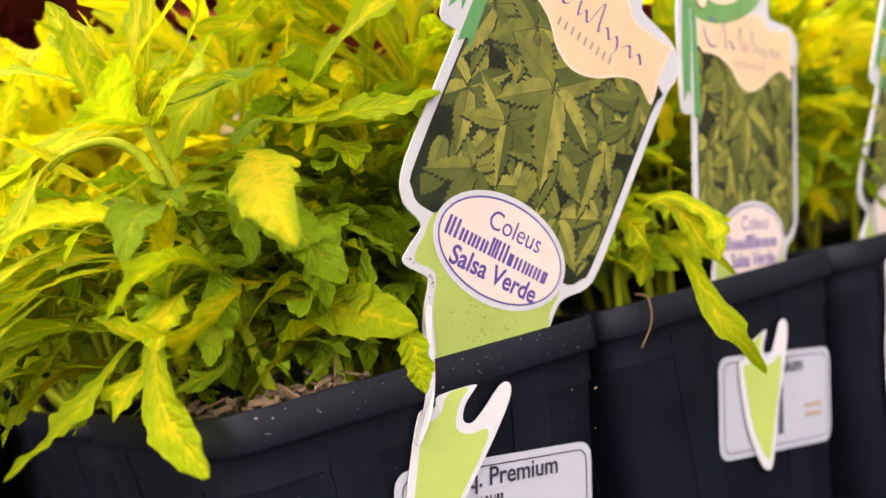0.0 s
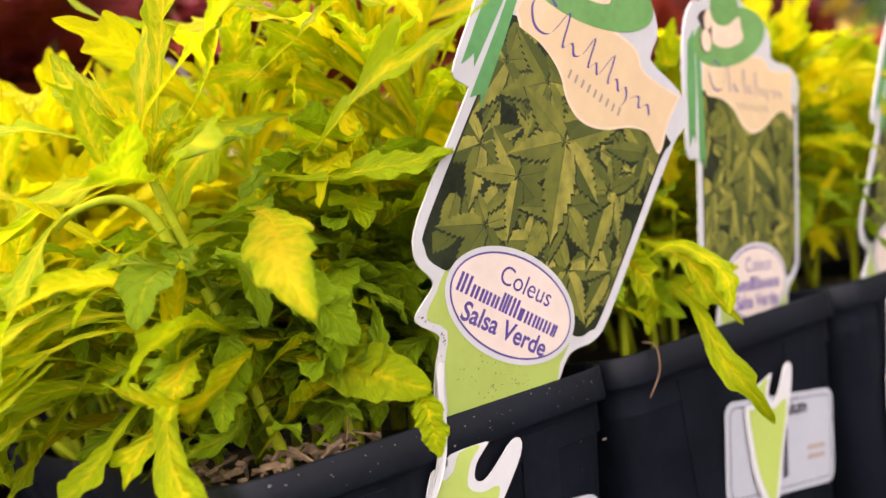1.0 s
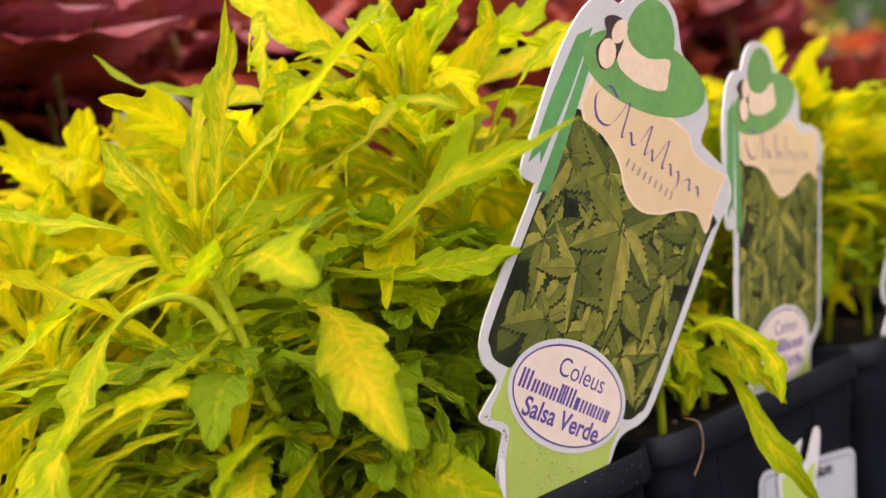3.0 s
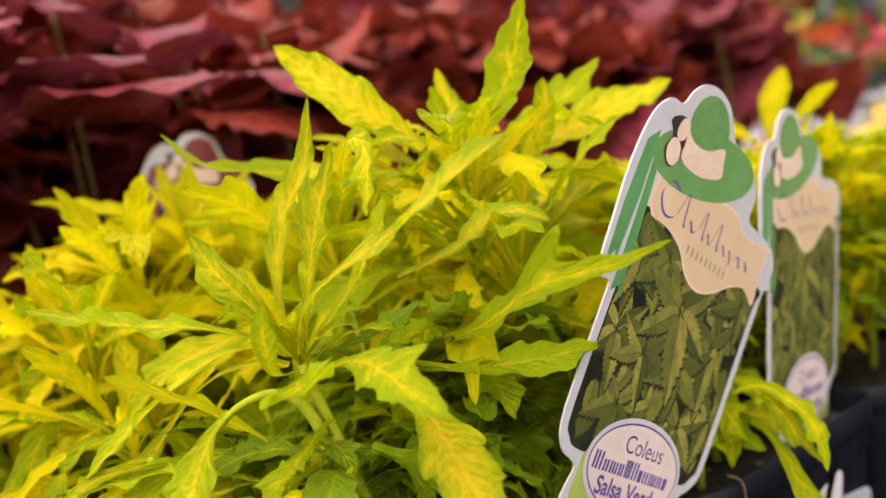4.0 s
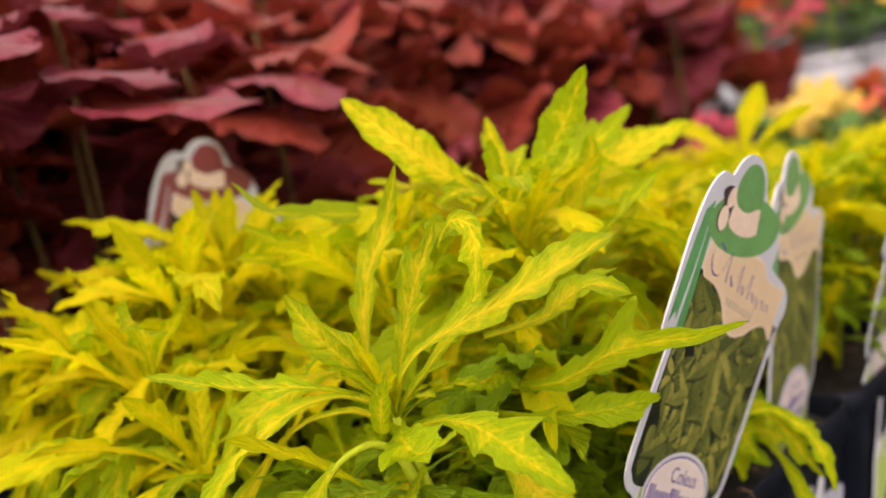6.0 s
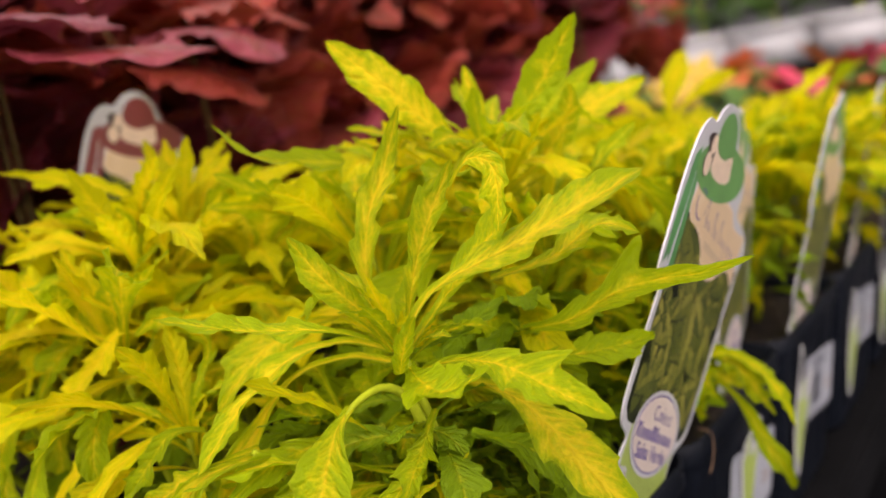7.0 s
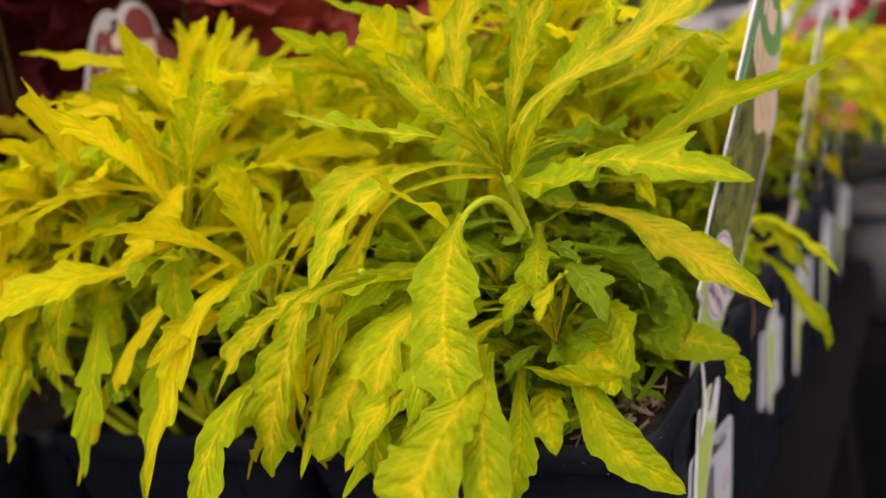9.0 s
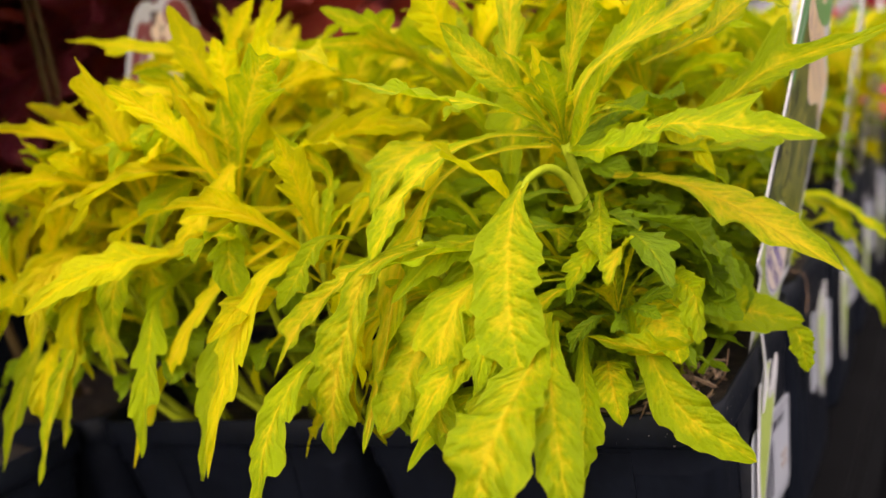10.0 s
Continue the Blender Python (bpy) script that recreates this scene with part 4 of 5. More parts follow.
own_leaf([(-20, 10, 123), (-15, 0, 119), (-11, -5, 110), (-5, -7, 98), (9, -6, 86)], 11.5, L, slim=1.0, depth=0.06, fold=0.2, widest=0.6, stalk=0.10, ruffle=0.14, left=[(0.66, 0.6)], right=[(0.6, 0.9)])
own_leaf([(-27, 8, 161), (-18, 0, 161), (-7, -5, 160.5), (7, -6, 167)], 15, L, slim=1.0, depth=0.16, fold=0.3, stalk=0.08, widest=0.42, left=[(0.62, 0.9)], right=[(0.48, 1.0)])
own_leaf([(-14, 30, 156), (-4, 38, 154), (5, 46, 153), (16, 60, 153)], 10, L, slim=1.0, lobes=3, depth=0.06, fold=0.25)
own_leaf([(-22, 8, 121), (-14, 3, 121), (-7, -3, 117), (-4, -7, 110)], 11, L, slim=1.0, lobes=2, depth=0.1, fold=0.2, stalk=0.1)
own_leaf([(-16, 14, 142), (-5, 21, 136), (0, 29, 126), (2, 34, 116)], 12, G, slim=1.0, lobes=2, depth=0.0, fold=0.2, stalk=0.1)
# to the west of the tip
own_leaf([(-33, 2, 170), (-37, -9, 176), (-46, -25, 181), (-56, -41, 188.5)], 11, Y, slim=0.86, depth=0.2, fold=0.3, widest=0.45, left=[(0.42, 0.8)], right=[(0.36, 1.0), (0.62, 0.6)])
own_leaf([(-31, 8, 165), (-45, 6, 168), (-57, -2, 166), (-64, -15, 158), (-63, -34, 147)], 14, Y, slim=0.86, depth=0.24, fold=0.3, widest=0.5, stalk=0.25, left=[(0.56, 0.9), (0.76, 0.6)], right=[(0.5, 0.7), (0.68, 1.0)])
own_leaf([(-31, 6, 163), (-45, 5, 164), (-58, -4, 160), (-64, -19, 144), (-68, -31, 122), (-72, -41, 103)], 13, Y, slim=0.86, depth=0.22, fold=0.3, widest=0.45, stalk=0.25, left=[(0.48, 1.0), (0.70, 0.5)], right=[(0.55, 0.9)])
own_leaf([(-56, -16, 146), (-63, -33, 146), (-70, -39, 133), (-77, -41, 117), (-83, -39, 102)], 16, Y, slim=0.84, lobes=3, depth=0.12, fold=0.2, widest=0.55)
own_leaf([(-58, -18, 148), (-66, -32, 146), (-84, -36, 136), (-92, -43, 123)], 14, Y, lobes=4, depth=0.35, fold=0.2, widest=0.5)
own_leaf([(-72, -22, 132), (-86, -38, 124), (-92, -50, 111), (-94, -58, 94)], 12, L, slim=0.8, lobes=4, depth=0.2, fold=0.2, widest=0.6)
own_leaf([(-44, -8, 136), (-52, -22, 134), (-60, -32, 120), (-67, -40, 107)], 18, L, slim=0.84, lobes=3, depth=0.0, fold=0.15, widest=0.5)
own_leaf([(-40, -4, 122), (-48, -16, 122), (-58, -22, 112), (-70, -26, 101)], 14, G, lobes=3, depth=0.05, fold=0.15, widest=0.5)
# upright leaves of the tip
own_leaf([(-30, 6, 166), (-36, 3, 178), (-43, 0, 187), (-50, -2, 198)], 10, L, slim=0.84, lobes=2, depth=0.05, fold=0.35, widest=0.45, face=(0.45, -0.85, 0.3))
own_leaf([(-31, 9, 166), (-40, 13, 178), (-41, 18, 195), (-38.5, 27, 210), (-30, 26.5, 225)], 11, Y, slim=0.86, depth=0.26, fold=0.35, widest=0.5, left=[(0.40, 1.0), (0.6, 0.5)], right=[(0.46, 0.7), (0.68, 0.5)], face=(0.45, -0.85, 0.3))
own_leaf([(-28, 10, 166), (-25, 12, 180), (-20, 14, 193), (-9, 16, 211)], 10, Y, slim=0.8, lobes=4, depth=0.3, fold=0.4, widest=0.5, face=(0.45, -0.85, 0.3))
own_leaf([(-26, 7, 166), (-22, 7, 174), (-16, 12, 181), (2, 17.5, 188.5), (20, 20, 196), (34.5, 24.3, 203)], 19, Y, slim=0.86, depth=0.12, fold=0.22, stalk=0.24, widest=0.5, blunt=0.9, ruffle=0.18, left=[(0.40, 0.8), (0.64, 0.9), (0.8, 0.4)], right=[(0.44, 0.9), (0.58, 0.6), (0.76, 0.5)])
own_leaf([(-26, 9, 166), (-20, 18, 176), (-10, 22, 187), (4, 18.6, 197)], 13, Y, slim=0.84, lobes=3, depth=0.15, fold=0.3, widest=0.6)
own_leaf([(-27, 10, 164), (-20, 22, 166), (-14, 36, 171)], 8, G, lobes=2, depth=0.1, fold=0.3)
own_leaf([(-22, 9, 150), (-20, 3, 148), (-17, -8, 143), (-13, -20, 139)], 11, L, slim=0.84, depth=0.3, fold=0.1, widest=0.45, left=[(0.5, 1.0)], right=[(0.42, 0.9), (0.68, 0.8)])
own_leaf([(-26, 6, 162), (-20, -4, 164), (-14, -8, 172), (-8, -10, 180)], 7, L, lobes=2, depth=0.1, fold=0.35)
own_leaf([(-12, 28, 178), (4, 32, 182), (14, 40, 188), (22, 46, 184)], 14, L, lobes=3, depth=0.2, fold=0.25)
own_leaf([(-14, 28, 158), (-4, 40, 153), (6, 52, 151), (16, 60, 154)], 10, L, lobes=3, depth=0.15, fold=0.25)
own_leaf([(-14, 20, 203), (-6, 18, 210), (2, 16, 207), (3, 12, 193)], 9, L, slim=0.8, lobes=2, depth=0.2, fold=0.3, roll=0.5)
# low leaves by the near corner
own_leaf([(-30, 4, 118), (-28, -6, 112), (-25, -17, 103), (-24, -26, 97), (-23.5, -35, 92)], 10, L, slim=0.95, depth=0.10, fold=0.2, widest=0.6, left=[(0.7, 0.9)], right=[(0.6, 0.5)])
own_leaf([(-16, 14, 124), (-6, 4, 128), (2, -8, 126), (4, -18, 118)], 11, L, lobes=3, depth=0.15, fold=0.3, roll=0.5)
own_leaf([(-20, 10, 132), (-14, -4, 138), (-10, -18, 140), (-8, -32, 136)], 11, Y, lobes=3, depth=0.2, fold=0.25, roll=0.4)
own_leaf([(-30, 6, 128), (-30, -10, 130), (-34, -26, 126), (-40, -40, 116)], 10, L, lobes=4, depth=0.2, fold=0.25)
own_leaf([(-30, 14, 102), (-26, 4, 108), (-22, -6, 106), (-18, -14, 98)], 13, L, lobes=3, depth=0.15, fold=0.2)
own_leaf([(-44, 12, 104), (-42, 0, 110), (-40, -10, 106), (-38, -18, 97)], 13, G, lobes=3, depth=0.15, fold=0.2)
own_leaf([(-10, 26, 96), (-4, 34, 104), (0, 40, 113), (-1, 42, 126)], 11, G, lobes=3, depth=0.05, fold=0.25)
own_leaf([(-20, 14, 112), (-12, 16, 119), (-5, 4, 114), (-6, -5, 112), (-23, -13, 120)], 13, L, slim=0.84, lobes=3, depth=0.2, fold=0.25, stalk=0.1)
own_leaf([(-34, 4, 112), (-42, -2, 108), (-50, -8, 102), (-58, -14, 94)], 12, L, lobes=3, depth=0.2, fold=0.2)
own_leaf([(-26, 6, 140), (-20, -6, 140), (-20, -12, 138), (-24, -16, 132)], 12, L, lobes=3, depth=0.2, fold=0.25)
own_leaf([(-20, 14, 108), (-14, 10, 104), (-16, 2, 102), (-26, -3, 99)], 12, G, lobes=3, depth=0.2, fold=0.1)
# tall leaves of the rear stem
own_leaf([(-40, 87, 200), (-33, 87, 212), (-20, 88, 226), (-4, 81, 241.5)], 14, Y, slim=0.86, lobes=2, depth=0.0, fold=0.25, widest=0.42, blunt=0.3, face=(0.45, -0.85, 0.3))
own_leaf([(-42, 82, 200), (-49, 66, 217), (-53, 51, 231), (-64, 42, 246)], 14, Y, slim=0.86, lobes=3, depth=0.02, fold=0.25, widest=0.5, blunt=0.6, face=(0.45, -0.85, 0.3))
own_leaf([(-42, 85, 202), (-45, 87, 214), (-47, 85, 233)], 7, Y, slim=0.8, lobes=2, depth=0.0, fold=0.35, face=(0.45, -0.85, 0.3))
own_leaf([(-42, 88, 200), (-40, 108, 211), (-32, 124, 219), (-24, 133, 228)], 12, Y, slim=0.86, lobes=3, depth=0.15, fold=0.25, face=(0.45, -0.85, 0.3))
own_leaf([(-42, 88, 198), (-40, 118, 206), (-32, 142, 212), (-20, 163, 218)], 16, Y, slim=0.86, lobes=2, depth=0.05, fold=0.25, face=(0.45, -0.85, 0.3))
own_leaf([(-50, 68, 200), (-70, 58, 208), (-80, 40, 213), (-80, 22, 217), (-87, 14, 228)], 11, L, slim=0.86, lobes=4, depth=0.15, fold=0.3, widest=0.45)
own_leaf([(-40, 88, 192), (-30, 96, 200), (-20, 98, 212), (-17, 97, 222)], 12, L, slim=0.8, lobes=2, depth=0.0, fold=0.25, face=(0.45, -0.85, 0.3))
# a young side shoot on the main stem
for k in range(14):
    put_leaf(hero_rng.choice(LOWER if k % 2 else YOUNG), hero, hero.matrix_world.inverted() @ Vector((-0.020, 0.002, 0.118 + 0.004 * hero_rng.random())), k * 2.4, hero_rng.uniform(-0.3, 0.4), hero_rng.uniform(0.25, 0.45), hero_rng)
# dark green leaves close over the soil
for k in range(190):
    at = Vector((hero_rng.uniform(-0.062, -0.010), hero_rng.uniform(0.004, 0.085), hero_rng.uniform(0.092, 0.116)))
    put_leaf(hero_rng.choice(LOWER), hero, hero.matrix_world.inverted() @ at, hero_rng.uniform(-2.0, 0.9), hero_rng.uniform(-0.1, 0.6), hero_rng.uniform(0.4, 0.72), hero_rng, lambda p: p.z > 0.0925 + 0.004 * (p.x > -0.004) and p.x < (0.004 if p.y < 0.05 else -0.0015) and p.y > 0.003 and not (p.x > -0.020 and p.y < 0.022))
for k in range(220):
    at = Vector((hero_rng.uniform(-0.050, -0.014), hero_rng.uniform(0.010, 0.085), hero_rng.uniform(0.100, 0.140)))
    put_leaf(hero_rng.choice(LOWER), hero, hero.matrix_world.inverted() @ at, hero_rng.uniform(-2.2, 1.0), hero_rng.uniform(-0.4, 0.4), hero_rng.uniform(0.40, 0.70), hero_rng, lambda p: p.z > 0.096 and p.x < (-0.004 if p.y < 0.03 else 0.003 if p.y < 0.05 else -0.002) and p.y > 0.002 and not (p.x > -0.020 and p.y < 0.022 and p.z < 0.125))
# long leaves that sweep out low over the pot's front
for k in range(44):
    at = Vector((hero_rng.uniform(-0.060, -0.028), hero_rng.uniform(-0.006, 0.020), hero_rng.uniform(0.100, 0.135)))
    put_leaf(hero_rng.choice(FRONT[2] if k % 3 else FRONT[1]), hero, hero.matrix_world.inverted() @ at, hero_rng.uniform(-2.7, -1.7), hero_rng.uniform(-0.5, -0.1), hero_rng.uniform(0.6, 0.9), hero_rng, lambda p: p.z > 0.0965 and p.x < -0.022 and p.y > -0.05)
# small leaves round the tip
for k in range(16):
    put_leaf(hero_rng.choice(FRONT[0]), hero, hero.matrix_world.inverted() @ Vector((-0.028, 0.008, 0.160 + 0.004 * hero_rng.random())), k * 2.4, hero_rng.uniform(-0.5, 0.3), hero_rng.uniform(0.3, 0.75), hero_rng)
for k in range(22):
    put_leaf(hero_rng.choice(FRONT[1] if k % 3 else FRONT[0]), hero, hero.matrix_world.inverted() @ Vector((-0.043, 0.083, 0.180 + 0.022 * hero_rng.random())), k * 2.4, hero_rng.uniform(-0.4, 0.1), hero_rng.uniform(0.4, 0.72), hero_rng, lambda p: clear_of_tags(p) and p.z < 0.232)
for k in range(26):
    put_leaf(hero_rng.choice(LOWER), hero, hero.matrix_world.inverted() @ Vector((-0.024, 0.018, 0.100)).lerp(Vector((-0.027, 0.012, 0.150)), k / 26), k * 2.4, hero_rng.uniform(-0.3, 0.3), hero_rng.uniform(0.45, 0.8), hero_rng, lambda p: clear_of_tags(p) and p.x < 0.004 and p.y > -0.02 and p.z > 0.096)
# the rest of the bush, from its side shoots
for x, y, z, size, rings in ((-4, -32, 52, 0.6, (3, 7, 5, 10)), (3, 34, 114, 0.95, (9, 16, 10, 6)), (-26, 2, 94, 0.9, (8, 14, 10, 8)), (20, 10, 74, 0.75, (6, 12, 9, 12)),
                             (-34, 34, 104, 0.9, (8, 12, 8, 4)), (16, 36, 84, 0.8, (6, 12, 8, 6)), (-10, -6, 66, 0.75, (0, 8, 9, 10)), (30, -6, 40, 0.65, (3, 6, 6, 10))):
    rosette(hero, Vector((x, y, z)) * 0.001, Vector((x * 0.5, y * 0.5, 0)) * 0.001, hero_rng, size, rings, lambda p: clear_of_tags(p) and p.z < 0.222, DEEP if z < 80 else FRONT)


# a low second plant in the same pot, all round under the tall one
skirt_rng = random.Random(31)
skirt = thing("coleus_plant", pose(-0.05, 0.04, SOILZ), "low leafy coleus growing under the taller stems", "plant", "yellow coleus plants")
bpy.context.view_layer.update()
for k in range(7):
    a = k * 0.9
    top = Vector((0.030 * math.cos(a), 0.030 * math.sin(a), 0.030 + 0.012 * (k % 3)))
    part("stem", tube([top * 0.3 - Vector((0, 0, top.z * 0.3)), top * 0.8, top], (0.0014, 0.0009), 6), STEM, skirt)
    for n in range(20):
        kinds = (LOWER, LOWER, LOWER, FRONT[2])[n % 4]
        put_leaf(skirt_rng.choice(kinds), skirt, top * skirt_rng.uniform(0.6, 1.0), skirt_rng.uniform(0, 6.28), skirt_rng.uniform(-0.2, 0.5), skirt_rng.uniform(0.45, 0.8), skirt_rng, lambda p: clear_of_tags(p) and p.x < 0.0 and p.y > -0.03 and p.z > 0.096 and not (p.x > -0.022 and p.y < 0.02))


# ---------------------------------------------------------------- the other yellow coleus
def yellow_plant(i, j, seed, stems, top, label="bushy yellow-green coleus crowding its square pot"):
    rng = random.Random(seed)
    plant = thing("coleus_plant", pose(-PITCH * (i + 0.5), PITCH * (j + 0.5), SOILZ), label, "plant", "yellow coleus plants")
    bpy.context.view_layer.update()
    for (x, y, z), size, rings in stems:
        rosette(plant, Vector((x, y, z)), Vector((x * 0.5, y * 0.5, 0.0)), rng, size, rings, lambda p: clear_of_tags(p) and p.z < top)
    return plant


for j in range(5):
    for i in range(2):
        if (i, j) == (0, 0):
            continue
        rng = random.Random(100 + 10 * j + i)
        tall = (0.088 if i == 0 else 0.094) - 0.005 * j
        stems = []
        for k in range(6 if j < 2 else 5 if j < 3 else 4):
            a = k * 1.25 + rng.random()
            r = 0.0 if k == 0 else 0.036
            rings = (8, 16, 14, 12) if i == 0 and j < 3 else (8, 16, 10, 2) if j < 2 else (9, 14, 7, 0)
            stems.append(((r * math.cos(a), r * math.sin(a), tall * rng.uniform(0.62, 0.98) if k else tall), rng.uniform(0.88, 1.05), rings))
        yellow_plant(i, j, 300 + 10 * j + i, stems, 0.214 if j == 0 else (0.208, 0.200, 0.193, 0.186)[j - 1] - (0.004 if i == 0 else 0.0))

# leaves of the row that lean out between the tags
edge_rng = random.Random(64)
for j, (y0, y1) in ((1, (0.150, 0.250)), (2, (0.215, 0.335)), (3, (0.330, 0.440))):
    shoot = thing("coleus_shoot", pose(-0.028, PITCH * (j + 0.5), SOILZ), "low coleus shoot leaning over the pot's rim between tags", "plant", "yellow coleus plants")
    bpy.context.view_layer.update()
    own_stem([(-28, PITCH * (j + 0.5) * 1000, 88), (-24, PITCH * (j + 0.5) * 1000, 110), (-20, PITCH * (j + 0.5) * 1000 + 4, 132)], 2.0, 1.2, shoot)
    made = 0
    for k in range(260):
        at = shoot.matrix_world.inverted() @ Vector((edge_rng.uniform(-0.034, -0.012), edge_rng.uniform(y0, y1), edge_rng.uniform(0.100, 0.165)))
        ob = put_leaf(edge_rng.choice(LOWER if k % 3 == 0 else ARCHED if k % 3 == 1 else DROOP), shoot, at, edge_rng.uniform(-1.5, 1.5), edge_rng.uniform(-0.1, 0.5), edge_rng.uniform(0.5, 0.85), edge_rng,
                      lambda p: p.x < (0.016 if 0.232 < p.y < 0.255 or p.y > 0.31 else -0.014 + max(0.0, p.z - 0.11) * 0.12))
        made += ob is not None
        if made == 55:
            break

# one leaf that stands above the row
spike = thing("coleus_shoot", pose(-0.060, 0.30, SOILZ), "tall upright coleus shoot standing above the row", "plant", "yellow coleus plants")
bpy.context.view_layer.update()
own_stem([(-60, 300, 88), (-66, 305, 140), (-72, 310, 190)], 2.0, 1.2, spike)
own_leaf([(-72, 310, 186), (-70, 311, 202), (-66, 314, 214), (-62, 318, 225)], 12, LEAF_YELLOW, spike, slim=1.0, lobes=2, depth=0.0, fold=0.2, face=(0.4, -0.9, 0.2))
own_leaf([(-72, 310, 188), (-60, 318, 200), (-46, 310, 206), (-30, 300, 211)], 8, LEAF_YELLOW, spike, slim=1.0, lobes=3, depth=0.1, face=(0.3, -0.9, 0.4))
own_leaf([(-72, 310, 186), (-84, 306, 198), (-96, 304, 206), (-106, 302, 210)], 12, LEAF_YELLOW, spike, slim=1.0, lobes=3, depth=0.1)
# leaves of the farther plants that hang out over the aisle
for y0, y1 in ((0.325, 0.375), (0.415, 0.47), (0.50, 0.56)):
    shoot = thing("coleus_shoot", pose(-0.024, (y0 + y1) / 2, SOILZ), "coleus shoot hanging out over the aisle", "plant", "yellow coleus plants")
    bpy.context.view_layer.update()
    mid = (y0 + y1) * 500
    own_stem([(-24, mid, 88), (-14, mid, 120), (2, mid, 160)], 2.0, 1.2, shoot)
    made = 0
    for k in range(160):
        at = shoot.matrix_world.inverted() @ Vector((edge_rng.uniform(-0.02, 0.006), edge_rng.uniform(y0, y1), edge_rng.uniform(0.125, 0.190)))
        ob = put_leaf(edge_rng.choice(ARCHED if k % 2 else DROOP), shoot, at, edge_rng.uniform(-1.6, 1.6), edge_rng.uniform(-0.3, 0.4), edge_rng.uniform(0.6, 1.0), edge_rng, lambda p: p.x < 0.045 and p.z < 0.182 and y0 - 0.01 < p.y < y1 + 0.01)
        made += ob is not None
        if made == 22:
            break

# leaves of the second column's first plant that reach over its pot
Y = LEAF_YELLOW
west = thing("coleus_plant", pose(-0.13, 0.02, SOILZ), "low coleus stems spilling over the pot's front rim", "plant", "yellow coleus plants")
bpy.context.view_layer.update()
own_stem([(-130, 20, 88), (-118, 8, 130), (-108, 0, 156)], 2.2, 1.3, west)
own_stem([(-134, 24, 88), (-144, 34, 150), (-152, 42, 196)], 2.2, 1.3, west)
own_stem([(-140, 10, 88), (-158, -8, 120), (-166, -18, 150)], 2.0, 1.2, west)
own_leaf([(-100, 2, 158), (-122, -8, 160), (-136, -24, 154), (-146, -34, 152)], 12, Y, west, slim=0.62, lobes=3, depth=0.3)
own_leaf([(-114, 0, 170), (-120, -8, 174), (-122, -18, 166), (-130, -28, 156)], 14, Y, west, slim=0.62, lobes=3, depth=0.3)
own_leaf([(-96, -4, 148), (-94, -30, 148), (-100, -46, 132), (-106, -58, 104)], 15, Y, west, slim=0.62, lobes=4, depth=0.45)
own_leaf([(-106, -10, 152), (-122, -26, 142), (-140, -34, 122), (-152, -42, 98)], 15, Y, west, slim=0.62, lobes=4, depth=0.4)
own_leaf([(-164, -16, 150), (-170, -28, 146), (-172, -36, 130), (-174, -46, 106)], 15, L, west, slim=0.62, lobes=3, depth=0.3)
own_leaf([(-152, 42, 194), (-164, 36, 210), (-180, 24, 219), (-196, 10, 225)], 11, Y, west, slim=0.62, lobes=4, depth=0.3)
own_leaf([(-138, 16, 192), (-160, 4, 202), (-184, 10, 200), (-200, 13, 205)], 17, Y, west, slim=0.62, lobes=3, depth=0.4)
own_leaf([(-136, 22, 178), (-128, 36, 192), (-123, 44, 206)], 14, Y, west, slim=0.62, lobes=2, depth=0.25)
own_leaf([(-152, 44, 196), (-156, 50, 212), (-159.5, 54.5, 227)], 12, Y, west, slim=0.62, lobes=3, depth=0.2)
own_leaf([(-152, 46, 196), (-157, 66, 212), (-161, 87, 225)], 12, Y, west, slim=0.62, lobes=3, depth=0.2)
own_leaf([(-96, 0, 160), (-100, 6, 168), (-110, 0, 176), (-116, -6, 172)], 13, L, west, slim=0.62, lobes=3, depth=0.3)
own_leaf([(-118, 0, 172), (-124, -12, 188), (-126, -16, 202)], 16, Y, west, slim=0.62, lobes=3, depth=0.25)
own_leaf([(-120, -10, 172), (-140, -18, 178), (-160, -24, 176), (-176, -30, 172)], 16, Y, west, slim=0.62, lobes=3, depth=0.4)
own_leaf([(-160, -14, 148), (-168, -26, 146), (-164, -30, 136), (-162, -32, 122)], 15, L, west, slim=0.62, lobes=3, depth=0.3)
own_leaf([(-166, -18, 140), (-172, -34, 134), (-176, -44, 118), (-178, -54, 98)], 12, L, west, slim=0.62, lobes=3, depth=0.3)
own_leaf([(-80, -16, 150), (-84, -24, 152), (-88, -32, 144), (-92, -36, 138)], 15, L, west, slim=0.62, lobes=2, depth=0.3)
own_leaf([(-150, 0, 140), (-146, -22, 144), (-142, -36, 128), (-140, -48, 104)], 15, L, west, slim=0.62, lobes=4, depth=0.4)
own_leaf([(-112, 0, 138), (-116, -22, 138), (-122, -34, 118), (-124, -44, 96)], 16, L, west, slim=0.62, lobes=3, depth=0.3)
own_leaf([(-186, 4, 140), (-194, -18, 144), (-200, -34, 124), (-206, -46, 98)], 15, L, west, slim=0.62, lobes=4, depth=0.3)
own_leaf([(-190, 8, 160), (-204, -8, 168), (-216, -20, 158), (-226, -30, 140)], 15, Y, west, slim=0.62, lobes=4, depth=0.3)

